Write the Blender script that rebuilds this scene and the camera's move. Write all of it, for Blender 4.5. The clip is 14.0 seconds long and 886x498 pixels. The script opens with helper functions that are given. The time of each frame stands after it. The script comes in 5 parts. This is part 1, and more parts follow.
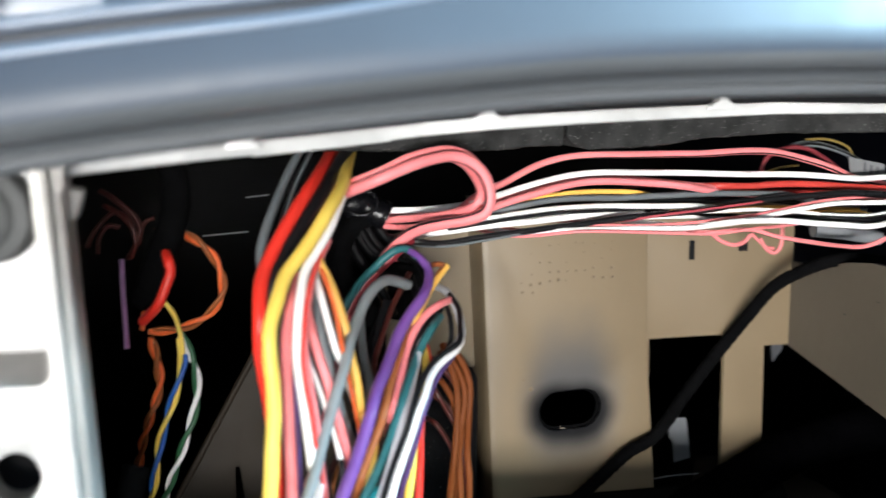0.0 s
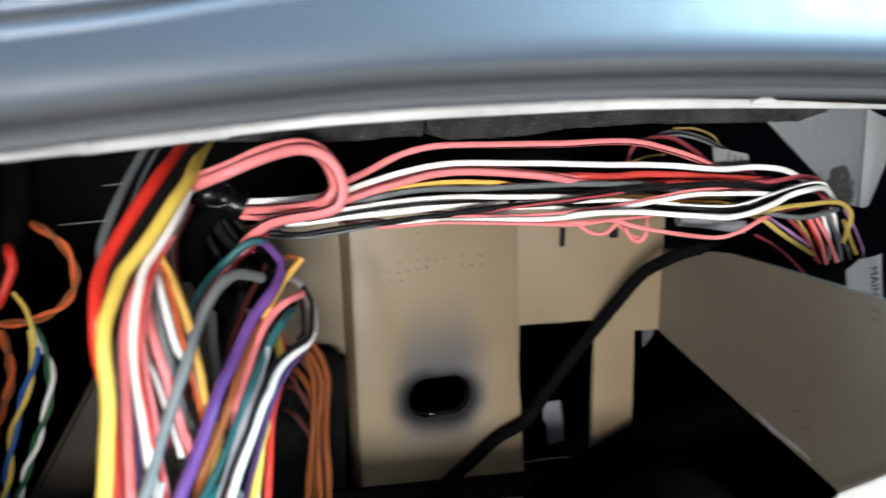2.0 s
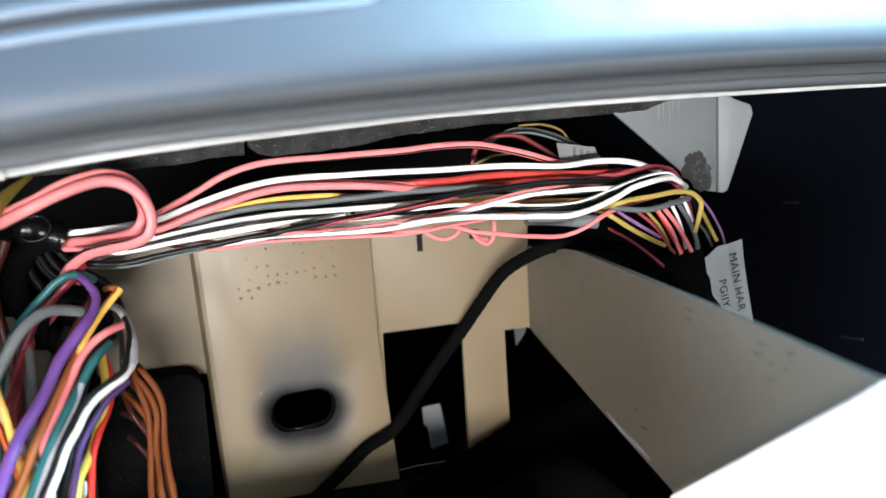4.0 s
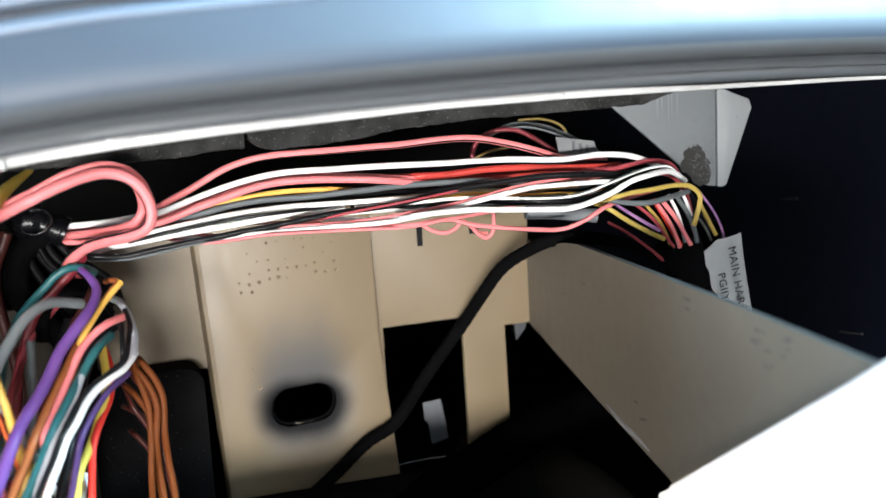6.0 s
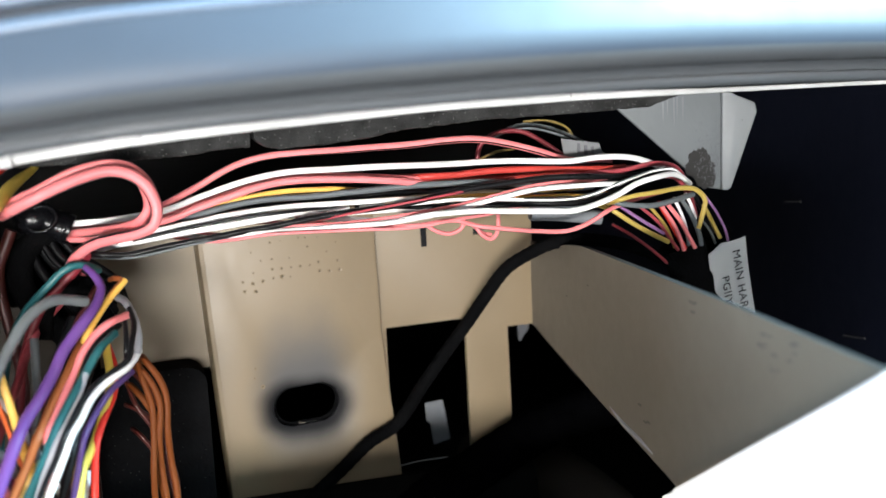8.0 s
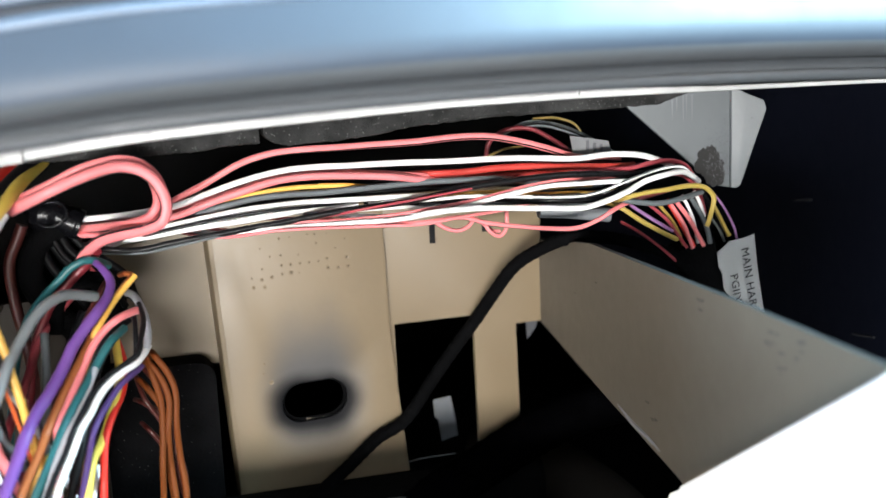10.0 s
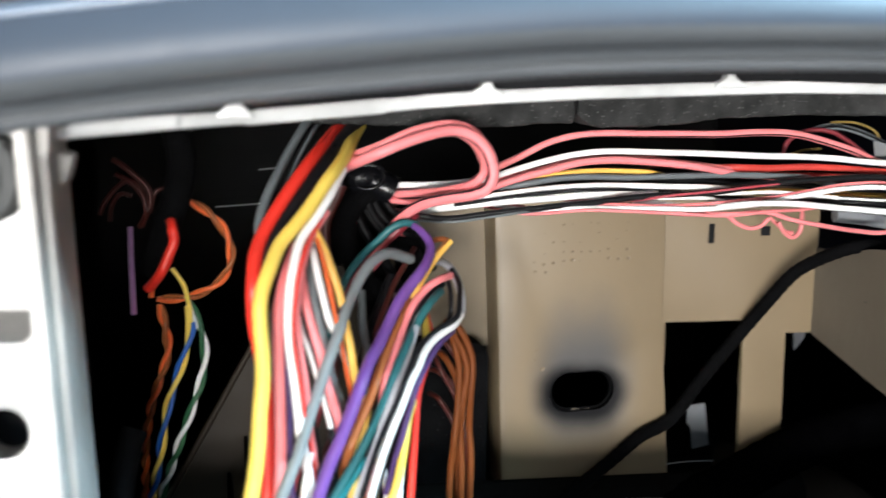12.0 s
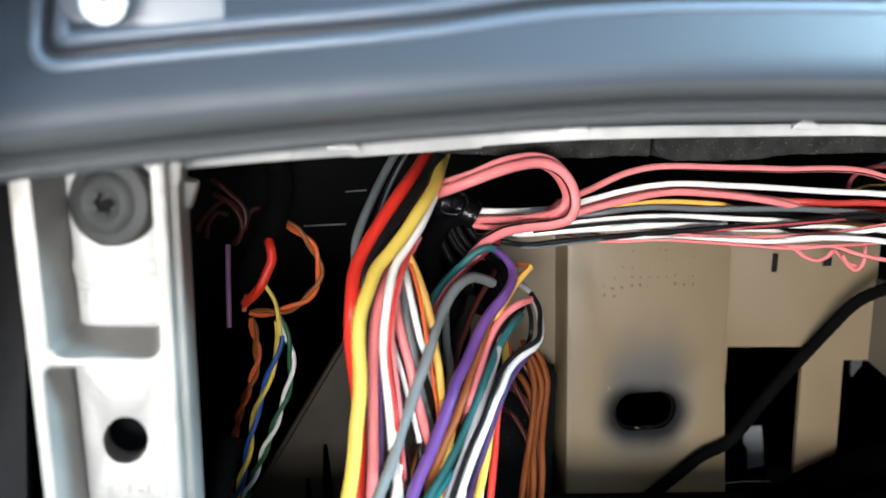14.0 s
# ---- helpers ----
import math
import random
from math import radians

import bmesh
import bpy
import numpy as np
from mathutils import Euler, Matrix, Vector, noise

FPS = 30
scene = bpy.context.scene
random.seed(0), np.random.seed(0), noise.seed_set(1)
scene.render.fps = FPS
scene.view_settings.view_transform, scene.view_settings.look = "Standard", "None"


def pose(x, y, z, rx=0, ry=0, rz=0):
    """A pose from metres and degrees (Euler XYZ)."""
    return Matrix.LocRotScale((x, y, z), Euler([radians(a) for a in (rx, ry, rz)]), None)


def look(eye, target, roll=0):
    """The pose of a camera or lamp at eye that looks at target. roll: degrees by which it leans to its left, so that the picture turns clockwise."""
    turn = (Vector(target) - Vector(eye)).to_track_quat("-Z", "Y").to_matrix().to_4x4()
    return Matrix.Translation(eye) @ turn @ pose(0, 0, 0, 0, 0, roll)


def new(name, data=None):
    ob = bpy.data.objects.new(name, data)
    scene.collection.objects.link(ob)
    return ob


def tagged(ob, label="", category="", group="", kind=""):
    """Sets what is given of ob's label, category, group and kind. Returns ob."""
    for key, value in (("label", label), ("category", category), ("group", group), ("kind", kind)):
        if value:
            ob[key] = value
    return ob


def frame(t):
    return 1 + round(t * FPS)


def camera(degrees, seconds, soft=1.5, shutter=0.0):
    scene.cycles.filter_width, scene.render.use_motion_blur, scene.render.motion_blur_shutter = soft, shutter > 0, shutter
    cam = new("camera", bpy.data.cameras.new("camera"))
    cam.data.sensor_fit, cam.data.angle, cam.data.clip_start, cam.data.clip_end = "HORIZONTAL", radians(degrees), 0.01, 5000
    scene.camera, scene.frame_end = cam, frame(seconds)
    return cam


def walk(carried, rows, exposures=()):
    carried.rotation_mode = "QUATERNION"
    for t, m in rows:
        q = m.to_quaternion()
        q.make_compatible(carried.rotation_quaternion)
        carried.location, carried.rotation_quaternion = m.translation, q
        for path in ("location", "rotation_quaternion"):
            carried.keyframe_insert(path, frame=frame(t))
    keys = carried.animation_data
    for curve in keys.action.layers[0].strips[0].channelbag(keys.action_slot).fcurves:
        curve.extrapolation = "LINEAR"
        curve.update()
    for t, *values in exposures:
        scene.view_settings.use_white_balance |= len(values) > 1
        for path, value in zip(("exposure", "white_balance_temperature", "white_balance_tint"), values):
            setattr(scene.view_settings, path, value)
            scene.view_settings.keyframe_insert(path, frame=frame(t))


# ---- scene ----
LENS = 44.0
cam = camera(LENS, 14.0, soft=1.5, shutter=0.5)
# a small close-up lens: sharp on the harness and the carrier, softer on the trim near by
cam.data.dof.use_dof, cam.data.dof.focus_distance, cam.data.dof.aperture_fstop = True, 0.228, 14.0
walk(cam, [
    (0, look((-0.03728, 0.00806, 0.96998), (0.01417, 0.21601, 0.9423), 0.263)),
    (0.5, look((-0.04823, 0.01057, 0.96638), (0.00364, 0.21852, 0.93954), 2.551)),
    (1, look((-0.04542, 0.00867, 0.96576), (0.00868, 0.21614, 0.9396), 1.995)),
    (1.5, look((-0.04158, 0.00636, 0.96854), (0.01745, 0.2121, 0.93947), 2.515)),
    (2, look((-0.02053, 0.00546, 0.97654), (0.0415, 0.20956, 0.9408), 0.853)),
    (2.5, look((-0.0042, 0.00464, 0.98465), (0.06019, 0.20673, 0.94274), 0.547)),
    (3, look((0.01471, 0.00067, 0.98776), (0.07269, 0.20528, 0.94511), -3.305)),
    (3.5, look((0.01811, -0.00104, 0.98628), (0.07852, 0.20291, 0.94448), -2.662)),
    (4, look((0.01654, -0.00074, 0.98295), (0.07507, 0.20344, 0.94231), -2.941)),
    (6.5, look((0.01682, -0.00224, 0.98030), (0.07479, 0.20226, 0.94101), -3.053)),
    (7, look((0.01603, -0.00208, 0.98044), (0.07423, 0.20236, 0.94124), -2.6)),
    (7.5, look((0.01559, -0.00143, 0.98058), (0.07412, 0.20290, 0.94126), -2.54)),
    (10, look((0.01589, -0.00202, 0.98056), (0.07224, 0.20282, 0.94070), -2.42)),
    (10.5, look((0.01085, -0.00064, 0.98838), (0.06635, 0.20448, 0.94481), -1.977)),
    (11, look((0.00202, 0.0022, 0.97749), (0.04963, 0.20982, 0.93983), -2.019)),
    (11.5, look((-0.0111, 0.00276, 0.97424), (0.03108, 0.21185, 0.94019), -0.165)),
    (12, look((-0.02439, 0.00532, 0.96776), (0.01315, 0.21586, 0.93745), 1.127)),
    (12.5, look((-0.03502, 0.00667, 0.96574), (0.0032, 0.21716, 0.93594), 2.562)),
    (13, look((-0.03805, 0.00603, 0.96529), (0.00099, 0.21644, 0.93593), 2.353)),
    (13.5, look((-0.03545, -0.0023, 0.97054), (-0.0032, 0.20892, 0.93805), 3.374)),
    (14, look((-0.03683, -0.00328, 0.97308), (-0.00476, 0.20835, 0.94322), 2.47)),
], exposures=[(0.0, -0.14), (0.5, -0.24), (1.0, -0.5), (1.5, -0.45), (2.0, -0.32), (2.5, -0.05), (3.5, 0.0), (10.5, 0.0), (11.5, 0.05), (12.0, -0.12), (12.5, -0.38), (14.0, -0.41)])

# ---- light ----
SUN_EL, SUN_AZ = 20.0, -73.0
world = bpy.data.worlds.new("sky")
scene.world = world
world.use_nodes = True
wn = world.node_tree
sky = wn.nodes.new("ShaderNodeTexSky")
sky.sky_type, sky.sun_disc = "NISHITA", False
sky.sun_elevation, sky.sun_rotation = radians(SUN_EL), radians(180 + SUN_AZ)
wn.links.new(sky.outputs[0], wn.nodes["Background"].inputs[0])
wn.nodes["Background"].inputs[1].default_value = 0.08


def lamp(name, kind, power, colour, place, target, size=None, size_y=None, angle=None):
    data = bpy.data.lights.new(name, kind)
    data.energy, data.color = power, colour
    if kind == "AREA":
        data.shape, data.size, data.size_y = "RECTANGLE", size, size_y
    else:
        data.angle = radians(angle)
    ob = new(name, data)
    ob.matrix_world = look(place, target)
    return ob


SUN_WAY = Vector((0.95, 0.16, -0.26))
lamp("sun", "SUN", 5.0, (1.0, 0.96, 0.90), Vector((0, 0, 1)) - SUN_WAY, (0, 0, 1), angle=0.5)
# four area lamps added as fill; the openings they stand in are unseen
lamp("rear_fill_lamp", "AREA", 40.0, (0.99, 0.98, 0.96), (-0.40, -1.15, 0.85), (0.02, 0.24, 0.93), 0.8, 0.11)
lamp("upper_fill_lamp", "AREA", 1.2, (0.66, 0.84, 1.0), (0.36, -0.20, 1.49), (0.05, 0.15, 0.98), 0.6, 0.4)
lamp("left_fill_lamp", "AREA", 42.0, (0.54, 0.76, 1.0), (-0.77, -0.02, 1.42), (0.0, 0.15, 0.98), 0.44, 0.12)
lamp("right_fill_lamp", "AREA", 44.0, (0.52, 0.83, 1.0), (0.77, -0.02, 1.42), (0.10, 0.15, 0.98), 0.44, 0.12)


# ---- materials ----
def material(name, colour, rough=0.5, metal=0.0, vary=0.15, scale=120.0, bump=0.1, second=None, spot=None, coat=0.0, spec=0.5):
    """Two scales of tone, a fine relief; second: a worn or dirty tone; spot: (tone, size, amount) of small flecks."""
    m = bpy.data.materials.new(name)
    m.use_nodes = True
    nt = m.node_tree
    b = nt.nodes["Principled BSDF"]
    b.inputs["Metallic"].default_value = metal
    b.inputs["Coat Weight"].default_value = coat
    b.inputs["Specular IOR Level"].default_value = spec
    tc = nt.nodes.new("ShaderNodeTexCoord")
    col = None

    def noise_node(sc, detail=4.0):
        n = nt.nodes.new("ShaderNodeTexNoise")
        n.inputs["Scale"].default_value, n.inputs["Detail"].default_value = sc, detail
        nt.links.new(tc.outputs["Object"], n.inputs["Vector"])
        return n

    def mix(fac, a, bb):
        n = nt.nodes.new("ShaderNodeMix")
        n.data_type = "RGBA"
        nt.links.new(fac, n.inputs["Factor"])
        for v, sock in ((a, n.inputs[6]), (bb, n.inputs[7])):
            if isinstance(v, tuple):
                sock.default_value = (*v, 1)
            else:
                nt.links.new(v, sock)
        return n.outputs[2]

    def ramp(src, lo, hi):
        n = nt.nodes.new("ShaderNodeMapRange")
        n.inputs[1].default_value, n.inputs[2].default_value = lo, hi
        nt.links.new(src, n.inputs[0])
        return n.outputs[0]

    fine, broad = noise_node(scale * 6), noise_node(scale * 0.6)
    dark = tuple(c * (1 - vary) for c in colour)
    light = tuple(min(1, c * (1 + vary)) for c in colour)
    col = mix(ramp(broad.outputs[0], 0.3, 0.7), dark, light)
    if second:
        col = mix(ramp(noise_node(scale * 0.35, 6).outputs[0], 0.55, 0.75), col, second)
    if spot:
        v = nt.nodes.new("ShaderNodeTexVoronoi")
        v.inputs["Scale"].default_value = spot[1]
        nt.links.new(tc.outputs["Object"], v.inputs["Vector"])
        col = mix(ramp(v.outputs["Distance"], spot[2], spot[2] * 0.5), col, spot[0])
    nt.links.new(col, b.inputs["Base Color"])
    r = nt.nodes.new("ShaderNodeMapRange")
    r.inputs[3].default_value, r.inputs[4].default_value = max(0.03, rough - 0.08), min(1, rough + 0.08)
    nt.links.new(fine.outputs[0], r.inputs[0])
    nt.links.new(r.outputs[0], b.inputs["Roughness"])
    bp = nt.nodes.new("ShaderNodeBump")
    bp.inputs["Strength"].default_value, bp.inputs["Distance"].default_value = bump, 0.0004
    nt.links.new(fine.outputs[0], bp.inputs["Height"])
    nt.links.new(bp.outputs[0], b.inputs["Normal"])
    return m


TAN = (0.192, 0.144, 0.087)
tan_paint = material("tan_paint", TAN, 0.45, 0, 0.06, 60, 0.12, second=(0.170, 0.127, 0.077))
dark_tan = material("dark_tan", (0.120, 0.101, 0.077), 0.42, 0, 0.08, 50, 0.12, second=(0.10, 0.084, 0.065))
alloy = material("cast_alloy", (0.36, 0.346, 0.328), 0.48, 0.4, 0.22, 110, 0.22, second=(0.27, 0.26, 0.248))
alloy_bright = material("bright_alloy", (0.41, 0.41, 0.405), 0.45, 0.35, 0.18, 130, 0.2, second=(0.36, 0.36, 0.356))
rim_alloy = material("polished_alloy", (0.62, 0.62, 0.61), 0.42, 0.2, 0.22, 110, 0.35, second=(0.82, 0.82, 0.81))
# the sky's blue reflection is put into the trim's base colour
sky_tinted_trim = material("sky_tinted_trim", (0.024, 0.038, 0.062), 0.58, 0, 0.12, 30, 0.08, spec=1.0)
lip_plastic = material("lip_plastic", (0.092, 0.100, 0.108), 0.42, 0, 0.06, 40, 0.08, spec=0.7)
groove_shade = material("groove_shade", (0.018, 0.021, 0.028), 0.4)
panel_plastic = material("panel_plastic", (0.12, 0.14, 0.175), 0.35, 0, 0.06, 60, 0.08, spec=0.7)
border_highlight = material("lightened_trim", (0.14, 0.18, 0.24), 0.36, 0, 0.06, 40, 0.05, spec=0.9)
lightened_bezel = material("lightened_bezel", (0.13, 0.16, 0.21), 0.33, 0, 0.08, 80, 0.1, spec=0.7)
black_plastic = material("black_plastic", (0.005, 0.005, 0.006), 0.6, 0, 0.3, 60, 0.3, spec=0.15)
navy_plastic = material("navy_plastic", (0.004, 0.005, 0.010), 0.5, 0, 0.3, 40, 0.25, spec=0.18)
foam_mat = material("speckled_foam", (0.028, 0.028, 0.0275), 0.9, 0, 0.55, 320, 1.0, spot=((0.24, 0.24, 0.23), 1300, 0.15), spec=0.2)
pad_foam = material("black_foam", (0.006, 0.006, 0.0065), 0.95, 0, 0.4, 200, 0.9, spot=((0.10, 0.10, 0.09), 700, 0.10), spec=0.06)
tape_mat = material("cloth_tape", (0.0026, 0.0026, 0.0029), 0.9, 0, 0.3, 300, 0.9, spec=0.05)
soft_black = material("matt_black", (0.0010, 0.0010, 0.0012), 0.95, 0, 0.4, 260, 1.0, spec=0.0)
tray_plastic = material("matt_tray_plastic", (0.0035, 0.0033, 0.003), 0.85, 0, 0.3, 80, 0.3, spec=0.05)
shade_panel = material("shaded_tan_paint", (0.021, 0.0145, 0.0085), 0.6, 0, 0.15, 50, 0.15, spec=0.25)
rubber = material("rubber", (0.004, 0.004, 0.005), 0.26, 0, 0.2, 100, 0.2, spec=0.22)
edge_grime = material("grimy_cut_edge", (0.016, 0.015, 0.014), 0.7)
shaded_fold = material("shaded_steel", (0.040, 0.041, 0.046), 0.5)
screw_mat = material("black_zinc", (0.060, 0.062, 0.062), 0.62, 0.0, 0.25, 150, 0.4, spec=0.4)
paper_mat = material("white_label", (0.62, 0.64, 0.65), 0.55, 0, 0.04, 90, 0.1)
tag_paper = material("tag_paper", (0.17, 0.175, 0.18), 0.6)
ink = material("ink", (0.02, 0.02, 0.025), 0.6)
glint_mat = material("glint_metal", (0.8, 0.8, 0.8), 0.3, 1.0)
scrap_mat = material("grey_paper", (0.19, 0.20, 0.215), 0.6)
scrape_mat = material("bare_scrape", (0.24, 0.24, 0.25), 0.45)
scuff_mat = material("grey_scuff", (0.020, 0.020, 0.022), 0.7)
edge_glint = material("painted_edge_glint", (0.16, 0.16, 0.165), 0.5)
faint_ink = material("faint_ink", (0.10, 0.10, 0.11), 0.6)
flange_bright = material("sun_bright_steel", (0.52, 0.52, 0.515), 0.5, 0.0, 0.03, 60, 0.06)
icon_mat = material("white_print", (0.85, 0.88, 0.9), 0.4)

WIRES = {"pink": (0.81, 0.225, 0.235), "white": (0.86, 0.85, 0.84), "red": (0.72, 0.035, 0.022), "amber": (0.83, 0.48, 0.10),
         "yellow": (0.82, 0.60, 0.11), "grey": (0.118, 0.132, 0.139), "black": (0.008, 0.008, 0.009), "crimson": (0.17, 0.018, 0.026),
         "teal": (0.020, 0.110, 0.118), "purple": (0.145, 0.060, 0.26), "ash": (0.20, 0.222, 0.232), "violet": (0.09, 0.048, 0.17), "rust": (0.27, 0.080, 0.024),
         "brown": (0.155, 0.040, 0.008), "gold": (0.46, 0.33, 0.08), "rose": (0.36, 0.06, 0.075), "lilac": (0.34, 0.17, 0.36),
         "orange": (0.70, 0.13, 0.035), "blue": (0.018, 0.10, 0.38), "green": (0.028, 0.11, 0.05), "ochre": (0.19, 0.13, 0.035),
         # the last entry is brown insulation darkened for wires that lie in shade
         "brick": (0.50, 0.050, 0.040), "silver": (0.44, 0.45, 0.485), "jet": (0.003, 0.003, 0.0035), "aqua": (0.012, 0.20, 0.24), "copper": (0.34, 0.104, 0.034), "shaded_redbrown": (0.07, 0.015, 0.012)}
wire_mats = {k: material(k + "_insulation", c, {"brown": 0.62, "black": 0.3, "jet": 0.5}.get(k, 0.38), 0, 0.08, 160, 0.15, second=tuple(v * 0.78 for v in c),
                         spec={"black": 0.2, "brown": 0.2, "jet": 0.1}.get(k, 0.35)) for k, c in WIRES.items()}


def sooty_paint():
    """Tan paint with a soot stain that rises from the slot."""
    m = material("sooty_tan_paint", TAN, 0.45, 0, 0.05, 60, 0.12, second=(0.172, 0.129, 0.078))
    nt = m.node_tree
    b = nt.nodes["Principled BSDF"]
    base = b.inputs["Base Color"].links[0].from_socket
    tc = nt.nodes.new("ShaderNodeTexCoord")
    sep = nt.nodes.new("ShaderNodeSeparateXYZ")
    nt.links.new(tc.outputs["Object"], sep.inputs[0])

    def calc(op, a, c=0.0, d=0.0):
        n = nt.nodes.new("ShaderNodeMath")
        n.operation = op
        for v, sock in zip((a, c, d), n.inputs):
            if isinstance(v, (int, float)):
                sock.default_value = v
            else:
                nt.links.new(v, sock)
        return n.outputs[0]

    # millimetres from the slot's middle
    x = calc("MULTIPLY", calc("SUBTRACT", sep.outputs[0], 0.0503), 1000)
    z = calc("MULTIPLY", calc("SUBTRACT", sep.outputs[2], 0.9011), 1000)
    wob = nt.nodes.new("ShaderNodeTexNoise")
    wob.inputs["Scale"].default_value = 160
    nt.links.new(tc.outputs["Object"], wob.inputs["Vector"])
    w = calc("MULTIPLY", calc("SUBTRACT", wob.outputs[0], 0.5), 2.2)
    ax = calc("MAXIMUM", calc("SUBTRACT", calc("ABSOLUTE", x), 2.9), 0.0)

    def halo(up, low, side, dx=0.0):
        zz = calc("DIVIDE", calc("MAXIMUM", z, 0.0), up)
        zl = calc("DIVIDE", calc("MINIMUM", z, 0.0), low)
        xs = calc("DIVIDE", ax, side)
        s = calc("ADD", calc("ADD", calc("MULTIPLY", zz, zz), calc("MULTIPLY", zl, zl)), calc("MULTIPLY", xs, xs))
        return calc("SQRT", s)

    def soft(d, lo, hi):
        n = nt.nodes.new("ShaderNodeMapRange")
        n.interpolation_type = "SMOOTHSTEP"
        n.inputs[1].default_value, n.inputs[2].default_value = hi, lo
        nt.links.new(d, n.inputs[0])
        return n.outputs[0]

    near = soft(calc("ADD", halo(6.0, 8.0, 7.6), calc("MULTIPLY", w, 0.07)), 0.62, 1.36)
    wide = soft(calc("ADD", halo(26, 15.5, 11.5), calc("MULTIPLY", w, 0.06)), 0.25, 1.08)
    out = base
    for fac, tone, amount in ((wide, (0.062, 0.067, 0.075), 0.85), (near, (0.010, 0.010, 0.011), 0.98)):
        n = nt.nodes.new("ShaderNodeMix")
        n.data_type = "RGBA"
        nt.links.new(calc("MULTIPLY", fac, amount), n.inputs["Factor"])
        nt.links.new(out, n.inputs[6])
        n.inputs[7].default_value = (*tone, 1)
        out = n.outputs[2]
    nt.links.new(out, b.inputs["Base Color"])
    # soot is dull
    nt.links.new(calc("MULTIPLY_ADD", near, -0.47, 0.5), b.inputs["Specular IOR Level"])
    return m


column_paint = sooty_paint()


# ---- building helpers; places in millimetres from the datum at 0.9 m ----
def W(x, y, z):
    return Vector((x / 1000, y / 1000, 0.9 + z / 1000))


def thing(name, base, label, category, group=""):
    e = new(name)
    e.empty_display_size = 0.005
    e.matrix_world = Matrix.Translation(W(*base))
    return tagged(e, label, category, group)


def part(name, bm, mats, parent=None, label="", smooth=True, bevel=0.0):
    me = bpy.data.meshes.new(name)
    if bevel:
        bmesh.ops.remove_doubles(bm, verts=bm.verts, dist=1e-6)
        edges = [e for e in bm.edges if len(e.link_faces) == 2 and e.calc_face_angle(0) > 0.6]
        bmesh.ops.bevel(bm, geom=edges, offset=bevel / 1000, segments=2, profile=0.6, affect="EDGES", clamp_overlap=True)
    bmesh.ops.recalc_face_normals(bm, faces=bm.faces)
    bm.to_mesh(me)
    bm.free()
    if not isinstance(mats, (list, tuple)):
        mats = [mats]
    for m in mats:
        me.materials.append(m)
    if smooth:
        me.shade_smooth()
        me.set_sharp_from_angle(angle=radians(18 if bevel else 38))
    ob = new(name, me)
    if parent:
        ob.parent = parent
        chain, p = Matrix(), parent
        while p:
            chain = p.matrix_parent_inverse @ p.matrix_basis @ chain if p.parent else p.matrix_basis @ chain
            p = p.parent
        ob.matrix_parent_inverse = chain.inverted()
    if label:
        ob["label"] = label
    return ob


def box(bm, x0, x1, y0, y1, z0, z1):
    v = [bm.verts.new(W(x, y, z)) for x in (x0, x1) for y in (y0, y1) for z in (z0, z1)]
    for f in ((0, 1, 3, 2), (4, 6, 7, 5), (0, 4, 5, 1), (2, 3, 7, 6), (0, 2, 6, 4), (1, 5, 7, 3)):
        bm.faces.new([v[i] for i in f])
    return bm


def boxed(*sizes):
    bm = bmesh.new()
    for s in sizes:
        box(bm, *s)
    return bm


def prism(outline, a, b, axis="y", holes=()):
    """An outline in the two other axes, pulled from a to b along axis; holes go through."""
    bm = bmesh.new()

    def at(p, d):
        return W(p[0], d, p[1]) if axis == "y" else W(d, p[0], p[1])

    edges = []
    for loop in (outline, *holes):
        vs = [bm.verts.new(at(p, a)) for p in loop]
        edges += [bm.edges.new((vs[i], vs[i - 1])) for i in range(len(vs))]
    bmesh.ops.triangle_fill(bm, use_beauty=True, use_dissolve=False, edges=edges)
    faces = list(bm.faces)
    ext = bmesh.ops.extrude_face_region(bm, geom=faces)
    shift = at((0, 0), b) - at((0, 0), a)
    bmesh.ops.translate(bm, verts=[g for g in ext["geom"] if isinstance(g, bmesh.types.BMVert)], vec=shift)
    return bm


def rounded(x0, x1, z0, z1, r, n=5):
    pts = []
    for cx, cz, a0 in ((x1 - r, z1 - r, 0), (x0 + r, z1 - r, 90), (x0 + r, z0 + r, 180), (x1 - r, z0 + r, 270)):
        for k in range(n + 1):
            a = radians(a0 + 90 * k / n)
            pts.append((cx + r * math.cos(a), cz + r * math.sin(a)))
    return pts


def disc(cx, cz, r, n=24):
    return [(cx + r * math.cos(2 * math.pi * k / n), cz + r * math.sin(2 * math.pi * k / n)) for k in range(n)]


